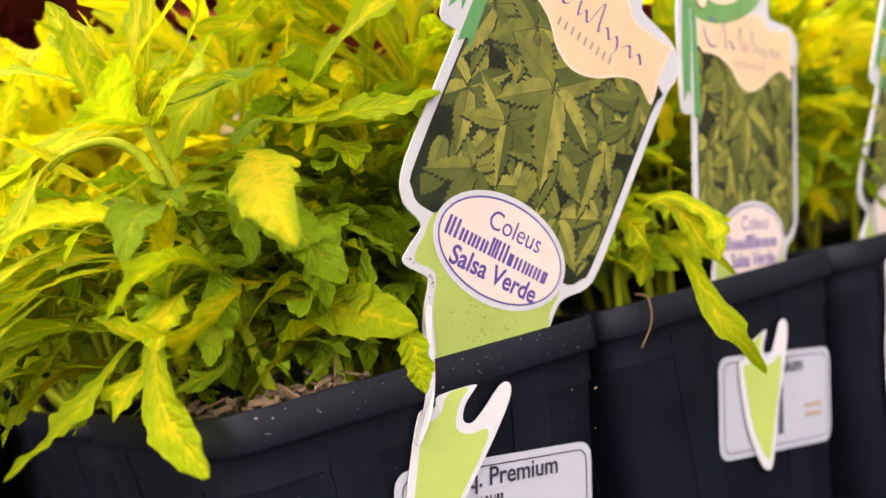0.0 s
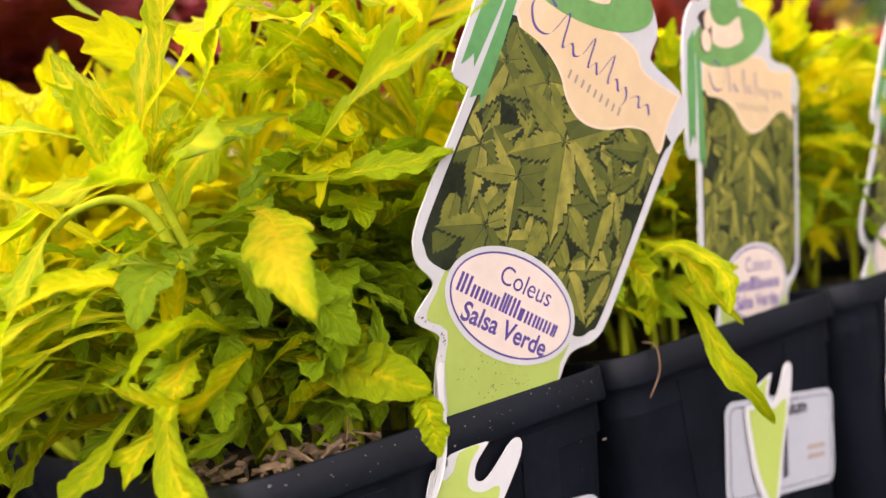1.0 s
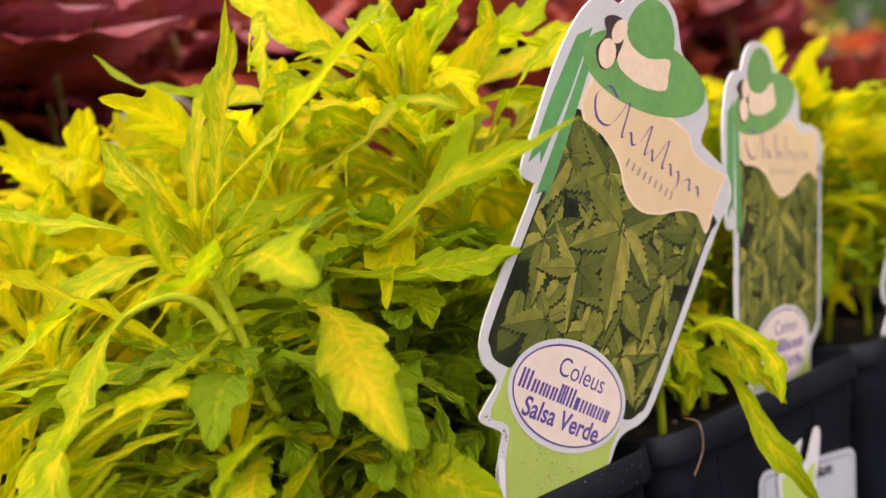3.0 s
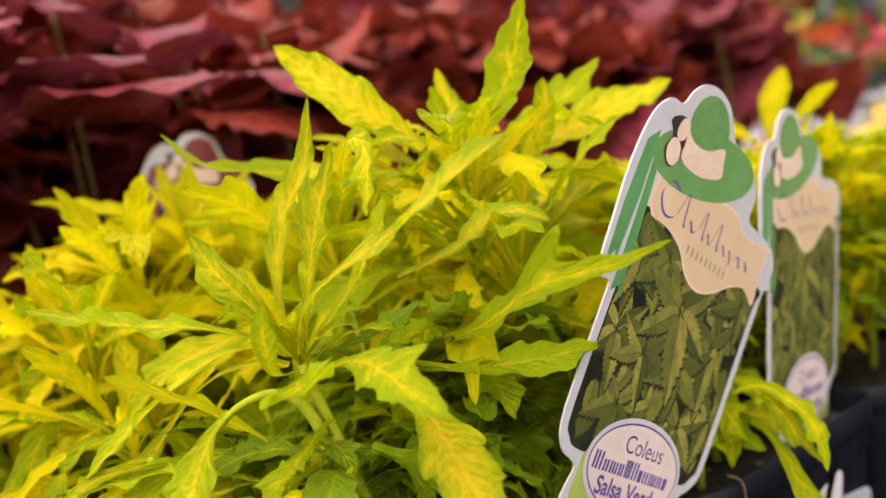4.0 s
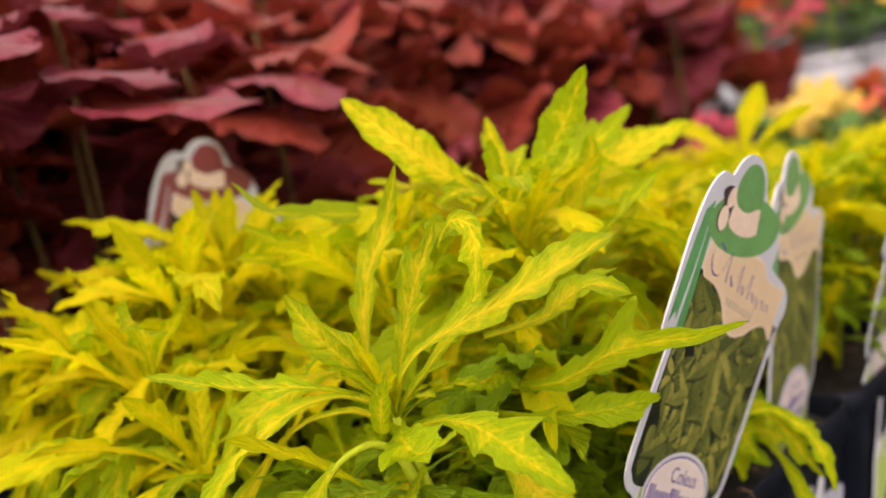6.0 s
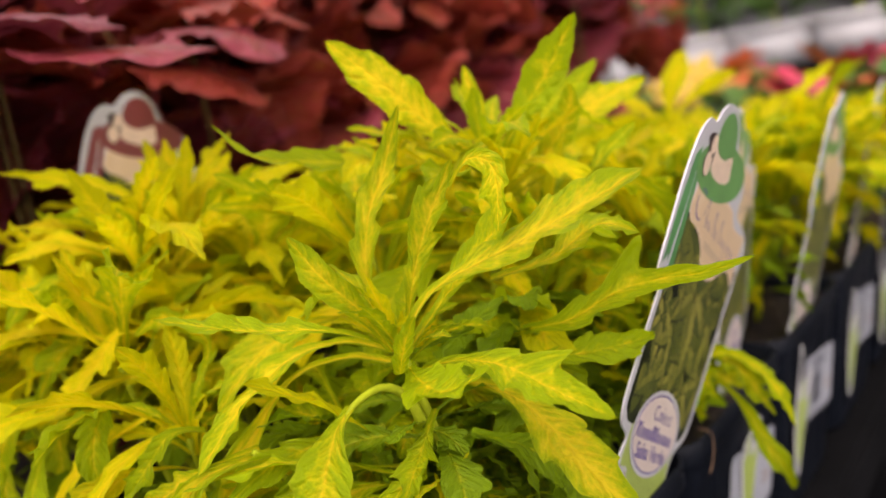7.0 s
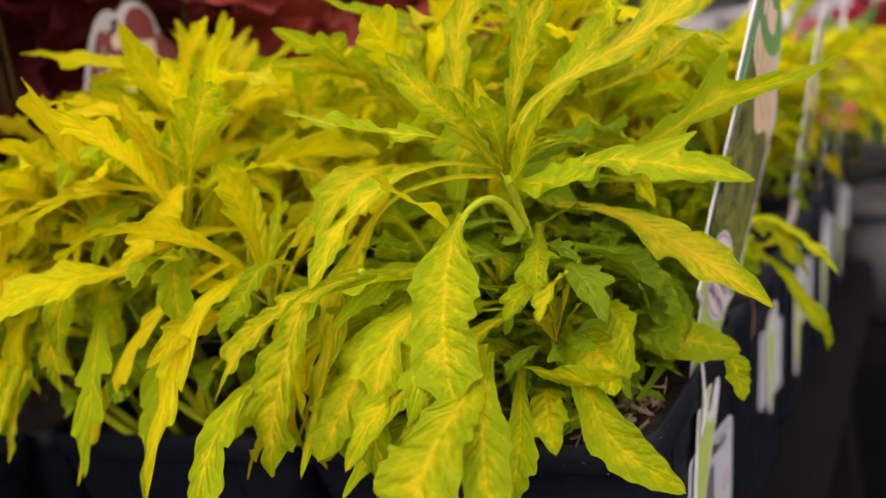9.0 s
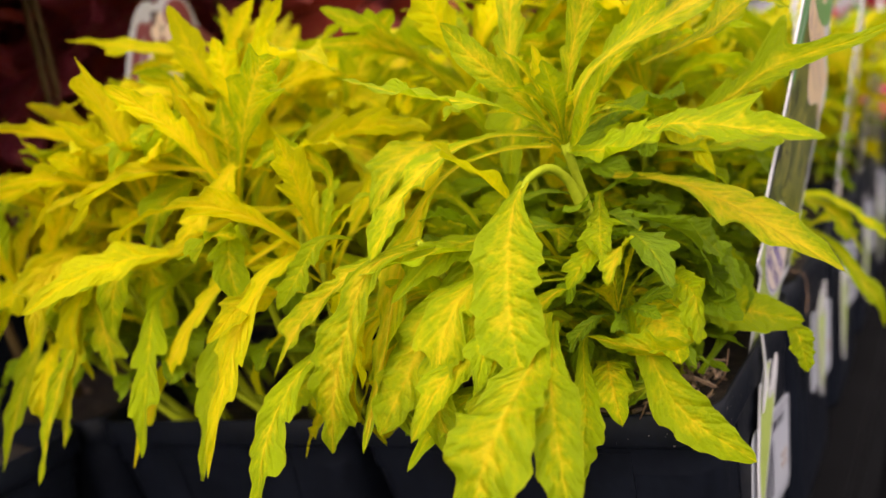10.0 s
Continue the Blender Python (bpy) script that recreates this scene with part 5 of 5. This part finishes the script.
west_rng = random.Random(58)
for x, y, z, size, rings in ((4, -26, 76, 0.9, (7, 11, 8, 5)), (-34, -24, 78, 0.9, (7, 11, 8, 5)), (-66, -20, 74, 0.9, (6, 10, 7, 4)), (34, -30, 56, 0.7, (4, 8, 6, 5)), (-14, 2, 96, 0.9, (8, 12, 6, 2)), (-52, 8, 84, 0.9, (8, 12, 6, 2)), (-80, -44, 62, 0.8, (6, 9, 7, 4)), (-92, -20, 62, 0.8, (6, 9, 6, 4)), (-20, 26, 106, 0.75, (10, 13, 6, 0))):
    rosette(west, Vector((x, y, z)) * 0.001, Vector((x * 0.6, y * 0.3, 0)) * 0.001, west_rng, size, rings, lambda p: p.y > -0.075 and p.x < -0.05)

# low green leaves that fill the second pot
fill_rng = random.Random(92)
filler = thing("coleus_plant", pose(-0.03, 0.160, SOILZ), "low green coleus leaves filling the second pot", "plant", "yellow coleus plants")
bpy.context.view_layer.update()
own_stem([(-30, 160, 88), (-28, 160, 104), (-26, 161, 124)], 2.0, 1.2, filler)
for k in range(170):
    at = filler.matrix_world.inverted() @ Vector((fill_rng.uniform(-0.045, -0.014), fill_rng.uniform(0.114, 0.225), fill_rng.uniform(0.100, 0.140)))
    put_leaf(fill_rng.choice(LOWER if k % 4 else FRONT[1]), filler, at, fill_rng.uniform(-1.8, 1.2), fill_rng.uniform(-0.4, 0.4), fill_rng.uniform(0.4, 0.7), fill_rng, lambda p: p.z > 0.098 and p.x < (0.004 if p.y < 0.165 else -0.014))
# hanging leaves of the second plant
second = thing("coleus_shoot", pose(-0.02, 0.135, SOILZ), "low coleus shoot hanging over the second pot's rim", "plant", "yellow coleus plants")
bpy.context.view_layer.update()
own_stem([(-20, 135, 88), (-16, 134, 104), (-10, 131, 112)], 2.0, 1.2, second)
own_leaf([(-22, 140, 112), (-7, 141, 112), (9, 135, 106), (20, 130, 90), (24, 134, 79), (23, 141, 70)], 9.5, L, second, lobes=3, depth=0.2, fold=0.2, stalk=0.35, widest=0.5)
own_leaf([(-17, 140, 128), (-5, 141, 123), (10, 136, 117), (17, 135, 107), (19, 142, 97)], 10, LEAF_MOTTLED, second, lobes=5, depth=0.35, ruffle=0.35, stalk=0.1)
own_leaf([(3, 145, 109), (10, 147, 111), (15, 151, 112)], 9, L, second, lobes=2, depth=0.2, stalk=0.05)
own_leaf([(-28, 142, 113), (-15, 140, 108), (-3, 137, 106), (4, 138, 101)], 15, G, second, lobes=3, depth=0.2, roll=0.6, stalk=0.1)
own_leaf([(-26, 138, 122), (-14, 134, 122), (-2, 130, 116), (6, 126, 108)], 13, L, second, lobes=3, depth=0.3, roll=0.5, stalk=0.1)
own_leaf([(-24, 146, 104), (-12, 150, 108), (-2, 154, 106), (4, 158, 100)], 12, L, second, lobes=3, depth=0.25, roll=0.5, stalk=0.1)
own_leaf([(-12, 130, 112), (6, 135, 122), (21, 136, 112), (32, 120, 103)], 9, L, second, lobes=4, depth=0.25)


# ---------------------------------------------------------------- dark red coleus behind
def clear_of_red_tag(p):
    """Keeps the red leaves behind the tag that stands among them."""
    return not (p.x > -0.222 and p.z > 0.15) and not (p.x > -0.285 and p.y < 0.05 and p.z < 0.20) and not (p.x > -0.238 and 0.03 < p.y < 0.15 and p.z > 0.14)


def red_plant(i, j, seed):
    rng = random.Random(seed)
    plant = thing("coleus_plant", pose(-PITCH * (i + 0.5), PITCH * (j + 0.5), SOILZ + step_up(i)), "tall coleus with broad dark red leaves", "plant", "red coleus plants")
    bpy.context.view_layer.update()
    for k in range(5 if i < 4 else 4):
        a = k * 1.35 + rng.random()
        r = 0.010 if k == 0 else 0.040
        top = Vector((r * math.cos(a), r * math.sin(a), rng.uniform(0.185, 0.245)))
        foot = Vector((top.x * 0.4, top.y * 0.4, 0))
        made = []
        turn = rng.random() * 6.28
        for n in range(8 if i > 4 or j > 4 else 11):
            h = 1.0 - 0.045 * n if n < 9 else rng.uniform(0.25, 0.6)
            turn += 1.5708 + (0.8 if n % 2 else 0.0) + rng.uniform(-0.2, 0.2)
            kinds = RED_TOP if n < 3 else RED_SIDE
            leaf = put_leaf(rng.choice(kinds), plant, foot.lerp(top, h), turn, rng.uniform(-0.40, 0.20) - 0.02 * n, rng.uniform(1.0, 1.5) * (0.55 if n < 2 else 1.0), rng, clear_of_red_tag if i < 4 else None)
            made += [leaf] if leaf else []
        if len(made) < (8 if i == 2 and j <= 4 else 5):
            for leaf in made:
                bpy.data.objects.remove(leaf)
        else:
            part("stem", tube(smooth_line([foot, foot.lerp(top, 0.5) + Vector((0.003, 0.002, 0)), top], 4), (0.0022, 0.0010), 6), STEM_RED, plant)
    if not plant.children:
        part("stem", tube([Vector((-0.03, 0, 0)), Vector((-0.031, 0, 0.03)), Vector((-0.03, 0.002, 0.06))], (0.002, 0.001), 6), STEM_RED, plant)
        for n in range(6):
            put_leaf(rng.choice(RED_TOP), plant, Vector((-0.03, 0.001, 0.03 + 0.005 * n)), n * 2.4, 0.0, 0.6, rng)
    return plant


for j in range(-3, 7):
    for i in (2, 3, 4, 5):
        red_plant(i, j, 700 + 10 * j + i)


# broad leaves of the front red plant that reach out over the yellow ones
front_red = thing("coleus_plant", pose(-0.278, 0.060, SOILZ), "red coleus stem with broad leaves over the yellow plants", "plant", "red coleus plants")
bpy.context.view_layer.update()
inv = front_red.matrix_world.inverted()
red_rng = random.Random(83)
for pts in ([(-278, 60, 88), (-276, 60, 180), (-268, 56, 272)], [(-284, 100, 88), (-284, 112, 180), (-276, 118, 274)], [(-284, 24, 88), (-286, 14, 190), (-276, 8, 292)]):
    bm = tube(smooth_line([Vector(p) * 0.001 for p in pts], 5), (0.0022, 0.0012), 7)
    bm.transform(inv)
    part("stem", bm, STEM_RED, front_red)
for pts, width, material in (
        ([(-268, 56, 258), (-232, 46, 268), (-184, 52, 264), (-136, 68, 255)], 58, LEAF_PLUM), ([(-268, 54, 268), (-236, 38, 283), (-202, 42, 280), (-165, 53, 268)], 54, LEAF_PLUM),
        ([(-290, 112, 248), (-258, 122, 260), (-214, 128, 254), (-176, 122, 232)], 56, LEAF_RED), ([(-276, 116, 262), (-240, 132, 275), (-198, 134, 268), (-166, 128, 250)], 54, LEAF_PLUM),
        ([(-276, 8, 284), (-244, 2, 300), (-208, 0, 297), (-176, 4, 284)], 56, LEAF_PLUM), ([(-276, 10, 270), (-246, -14, 276), (-214, -30, 268), (-188, -40, 252)], 52, LEAF_RED),
        ([(-278, 118, 272), (-250, 150, 286), (-220, 172, 282), (-196, 186, 266)], 54, LEAF_RED), ([(-270, 56, 272), (-262, 30, 296), (-240, 6, 304), (-216, -14, 298)], 44, LEAF_RED),
        ([(-278, 118, 276), (-262, 112, 296), (-238, 100, 300), (-212, 94, 290)], 46, LEAF_PLUM), ([(-276, 8, 292), (-268, 30, 312), (-250, 48, 316), (-228, 62, 306)], 46, LEAF_PLUM)):
    bm = leaf_bm([Vector(p) * 0.001 for p in pts], width * 0.001, red_rng, 13, 0.05, 0.12, -0.22, 0.16, nu=52, nv=13, widest=0.40, blunt=0.1, stem=0.05, rise=0.55)
    bm.transform(inv)
    part("leaf", bm, material, front_red)


# ---------------------------------------------------------------- the far benches
FAR_LEAF = leaf_material("far_leaf", (0.12, 0.22, 0.04), (0.07, 0.16, 0.02), (0.08, 0.17, 0.03), -0.3, 0.3)
PETALS = {"pink": plain("pink_petal", (0.45, 0.025, 0.06), 0.5, 0.2, 40.0), "yellow": plain("yellow_petal", (0.50, 0.32, 0.02), 0.5, 0.2, 40.0),
          "purple": plain("purple_petal", (0.09, 0.035, 0.12), 0.5, 0.2, 40.0), "orange": plain("orange_petal", (0.65, 0.16, 0.04), 0.5, 0.2, 40.0), "white": plain("white_petal", (0.80, 0.78, 0.75), 0.5, 0.1, 40.0)}
GREY_POT = plain("grey_pot", (0.10, 0.10, 0.105), 0.6, 0.15, 30.0)


def blossom_bm(rng):
    bm = bmesh.new()
    for k in range(6):
        a = k * math.tau / 6 + rng.uniform(-0.2, 0.2)
        pts = [(0, 0), (0.009, 0.006), (0.017, 0.005), (0.020, 0.0), (0.017, -0.005), (0.009, -0.006)]
        c, s = math.cos(a), math.sin(a)
        bm.faces.new([bm.verts.new((c * x - s * y, s * x + c * y, 0.006 * (x / 0.02) + rng.uniform(-0.001, 0.001))) for x, y in pts])
    return bm


FAR_LOWER = [mesh_of("leaf", leaf_bm(arc(0.050, radians(30 + 10 * k), radians(50 + 14 * k)), 0.022, library_rng, 3, 0.2, 0.15, nu=10, nv=5), FAR_LEAF) for k in range(4)]
BLOSSOMS = {name: [mesh_of("blossom", blossom_bm(library_rng), m) for _ in range(2)] for name, m in PETALS.items()}


def turned_bm(profile):
    bm = bmesh.new()
    n = 24
    loops = []
    for rr, z in profile:
        loops.append([bm.verts.new((rr * math.cos(k * math.tau / n), rr * math.sin(k * math.tau / n), z)) for k in range(n)])
    for a, b in zip(loops, loops[1:]):
        for k in range(n):
            bm.faces.new((a[k], a[(k + 1) % n], b[(k + 1) % n], b[k]))
    bm.faces.new(loops[0][::-1])
    bm.faces.new(loops[-1])
    return bm


far_pots = {}


def flower_pot(x, y, z, colour, r, h, height, spread, seed, pot_material, words):
    rng = random.Random(seed)
    pot = thing("flower_pot", pose(x, y, z), "round " + words + " pot on the far bench", "plant pot", "round pots on the far benches")
    part("body", turned_bm(((r * 0.72, 0), (r * 0.96, h * 0.84), (r * 0.90, h * 0.84))), pot_material, pot)
    part("rim", turned_bm(((r * 0.90, h * 0.84), (r * 1.04, h * 0.85), (r * 1.06, h), (r * 0.97, h))), pot_material, pot)
    plant = thing("flowering_plant", pose(x, y, z + h * 0.8), "bushy plant with " + colour + " flowers in a round pot", "plant", "flowering plants")
    part("stem", tube([Vector((0, 0, 0)), Vector((0.004, 0, height * 0.5)), Vector((0, 0.004, height * 0.9))], (0.004, 0.002), 6), STEM, plant)
    for k in range(14):
        a, q = rng.random() * 6.28, rng.random() ** 0.6
        at = Vector((spread * 0.6 * q * math.cos(a), spread * 0.6 * q * math.sin(a), height * rng.uniform(0.1, 0.9)))
        put_leaf(rng.choice(FAR_LOWER), plant, at, a + rng.uniform(-0.5, 0.5), 0, rng.uniform(1.4, 2.2), rng)
    for k in range(7):
        a, q = rng.random() * 6.28, rng.random() ** 0.5
        ob = new("blossom", rng.choice(BLOSSOMS[colour]))
        ob.parent = plant
        ob.matrix_local = Matrix.Translation((spread * q * math.cos(a), spread * q * math.sin(a), height * (1.05 - 0.45 * q * q) + rng.uniform(-0.01, 0.02))) @ Euler((rng.uniform(-0.7, 0.7), rng.uniform(-0.7, 0.7), a)).to_matrix().to_4x4() @ Matrix.Scale(rng.uniform(1.4, 2.2), 4)


low_benches = [bench((-0.19, 0.62), (0.30, 0.94), "low dark bench with pink flowering plants"), bench((-0.9, 0.95), (0.30, 1.35), "low dark bench with flowering plants")]
for o in low_benches:
    o.location.z -= 0.08
bench((-1.6, 1.45), (0.6, 2.3), "far dark bench with flowers in white pots")
far_rng = random.Random(9)
n = 0
for x in (-0.62, -0.46, -0.30, -0.12, -0.01, 0.13, 0.25):
    for y in (0.72, 0.88, 1.06, 1.22):
        if x < -0.2 and y < 0.95 or x > -0.05 and y < 0.85:
            continue
        colour = ("pink", "pink", "orange", "yellow", "pink")[(n * 2 + int(y * 10)) % 5] if x < -0.1 else ("pink", "pink", "orange")[n % 3]
        flower_pot(x + far_rng.uniform(-0.02, 0.02), y, -0.08, colour, 0.055, 0.11, 0.15, 0.075, 40 + n, GREY_POT, "grey plastic")
        n += 1
for k, (x, y) in enumerate(((0.02, 0.70), (0.13, 0.68), (0.22, 0.74), (0.07, 0.80))):
    flower_pot(x, y, -0.08 + 0.02 * k, "pink", 0.055, 0.11, 0.165, 0.07, 180 + k, GREY_POT, "grey plastic")
for x in (-1.3, -1.1, -0.92, -0.76, -0.60, -0.46, -0.32, -0.18, -0.04, 0.1, 0.26):
    for y in (1.55, 1.8, 2.05):
        colour = ("purple", "orange", "yellow", "purple", "pink")[(n + int(y * 10)) % 5]
        flower_pot(x + far_rng.uniform(-0.03, 0.03), y, 0.0, colour, 0.085, 0.07 if y < 1.7 else 0.12, 0.22 if y > 1.6 else 0.12, 0.11, 40 + n, WHITE if y < 1.7 and n % 3 else GREY_POT, "white plastic" if y < 1.7 and n % 3 else "grey plastic")
        n += 1
for o in [o for o in scene.objects if o.parent is None and o.name.split(".")[0] in ("flower_pot", "flowering_plant", "display_bench") and o.location.y > 1.4]:
    o.location.z += 0.165

# dry bits on and between the near pots
for label, pts in (("brown dry straw hanging between two pots", [(-3, 126, 97), (1.5, 126, 95.6), (2.2, 124.6, 89), (1.6, 119.5, 83)]), ("dry twig lying in the potting soil", [(-26, 6, 90), (-20, 1, 93), (-16, -1, 99)]), ("dry twig lying in the potting soil", [(-9, 32, 90), (-5, 30, 94), (-3, 31, 101)])):
    tagged(part("dry_twig", tube(smooth_line([Vector(p) * 0.001 for p in pts], 5), (0.0003, 0.0002), 5), TWIG), label, "twig")

# dust and crumbs of soil on the near pot's lip
dust_rng = random.Random(15)
bm = bmesh.new()
for k in range(80):
    if k % 3:
        a, z = dust_rng.uniform(0.008, 0.108), dust_rng.uniform(0.0872, 0.0942)
        o, e1, e2 = Vector((-0.0001 + 0.0003, a, z)), Vector((0, 1, 0)), Vector((0, 0, 1))
    else:
        o, e1, e2 = Vector((dust_rng.uniform(-0.108, -0.008), -0.0001 - 0.0001, dust_rng.uniform(0.0872, 0.0942))), Vector((1, 0, 0)), Vector((0, 0, 1))
    r, turn = dust_rng.uniform(0.00005, 0.00024) * (2.0 if k % 17 == 0 else 1.0), dust_rng.random() * 3.14
    bm.faces.new([bm.verts.new(o + r * (math.cos(turn + q) * e1 + math.sin(turn + q) * e2 * dust_rng.uniform(0.4, 1.0))) for q in (0, 1.3, 2.5, 3.9, 5.1)])
for k in range(150):
    a, z = dust_rng.uniform(0.006, 0.106), dust_rng.uniform(0.030, 0.083)
    o = Vector((-0.056 + 0.0532 - (0.0845 - z) * 0.115 + 0.00035, a, z))
    r, turn, long = dust_rng.uniform(0.00006, 0.00022), dust_rng.random() * 3.14, 5.0 if k % 11 == 0 else 1.0
    bm.faces.new([bm.verts.new(o + r * Vector((0, long * math.cos(turn + q), math.sin(turn + q)))) for q in (0, 1.3, 2.5, 3.9, 5.1)])
dust_home = [o for o in scene.objects if o.name == "nursery_pot"][0]
bpy.context.view_layer.update()
bm.transform(dust_home.matrix_world.inverted())
tagged(part("dust", bm, DUST, dust_home, "pale crumbs of soil on the lip", False), kind="stuff")

# dark backdrop walls, added to stand in for the shade far behind the plants
BACKDROP = plain("dark_backdrop", (0.020, 0.024, 0.018), 0.9, 0.5, 3.0, 0.4, 0.01)
tagged(part("wall_north", box_bm((-7.0, 4.6, -0.75), (5.0, 4.7, 3.0)), BACKDROP, None, "", False), "dark backdrop wall added behind the benches", "wall", kind="structure")
tagged(part("wall_west", box_bm((-7.1, -5.0, -0.75), (-7.0, 4.7, 3.6)), BACKDROP, None, "", False), "dark backdrop wall added behind the red coleus", "wall", kind="structure")
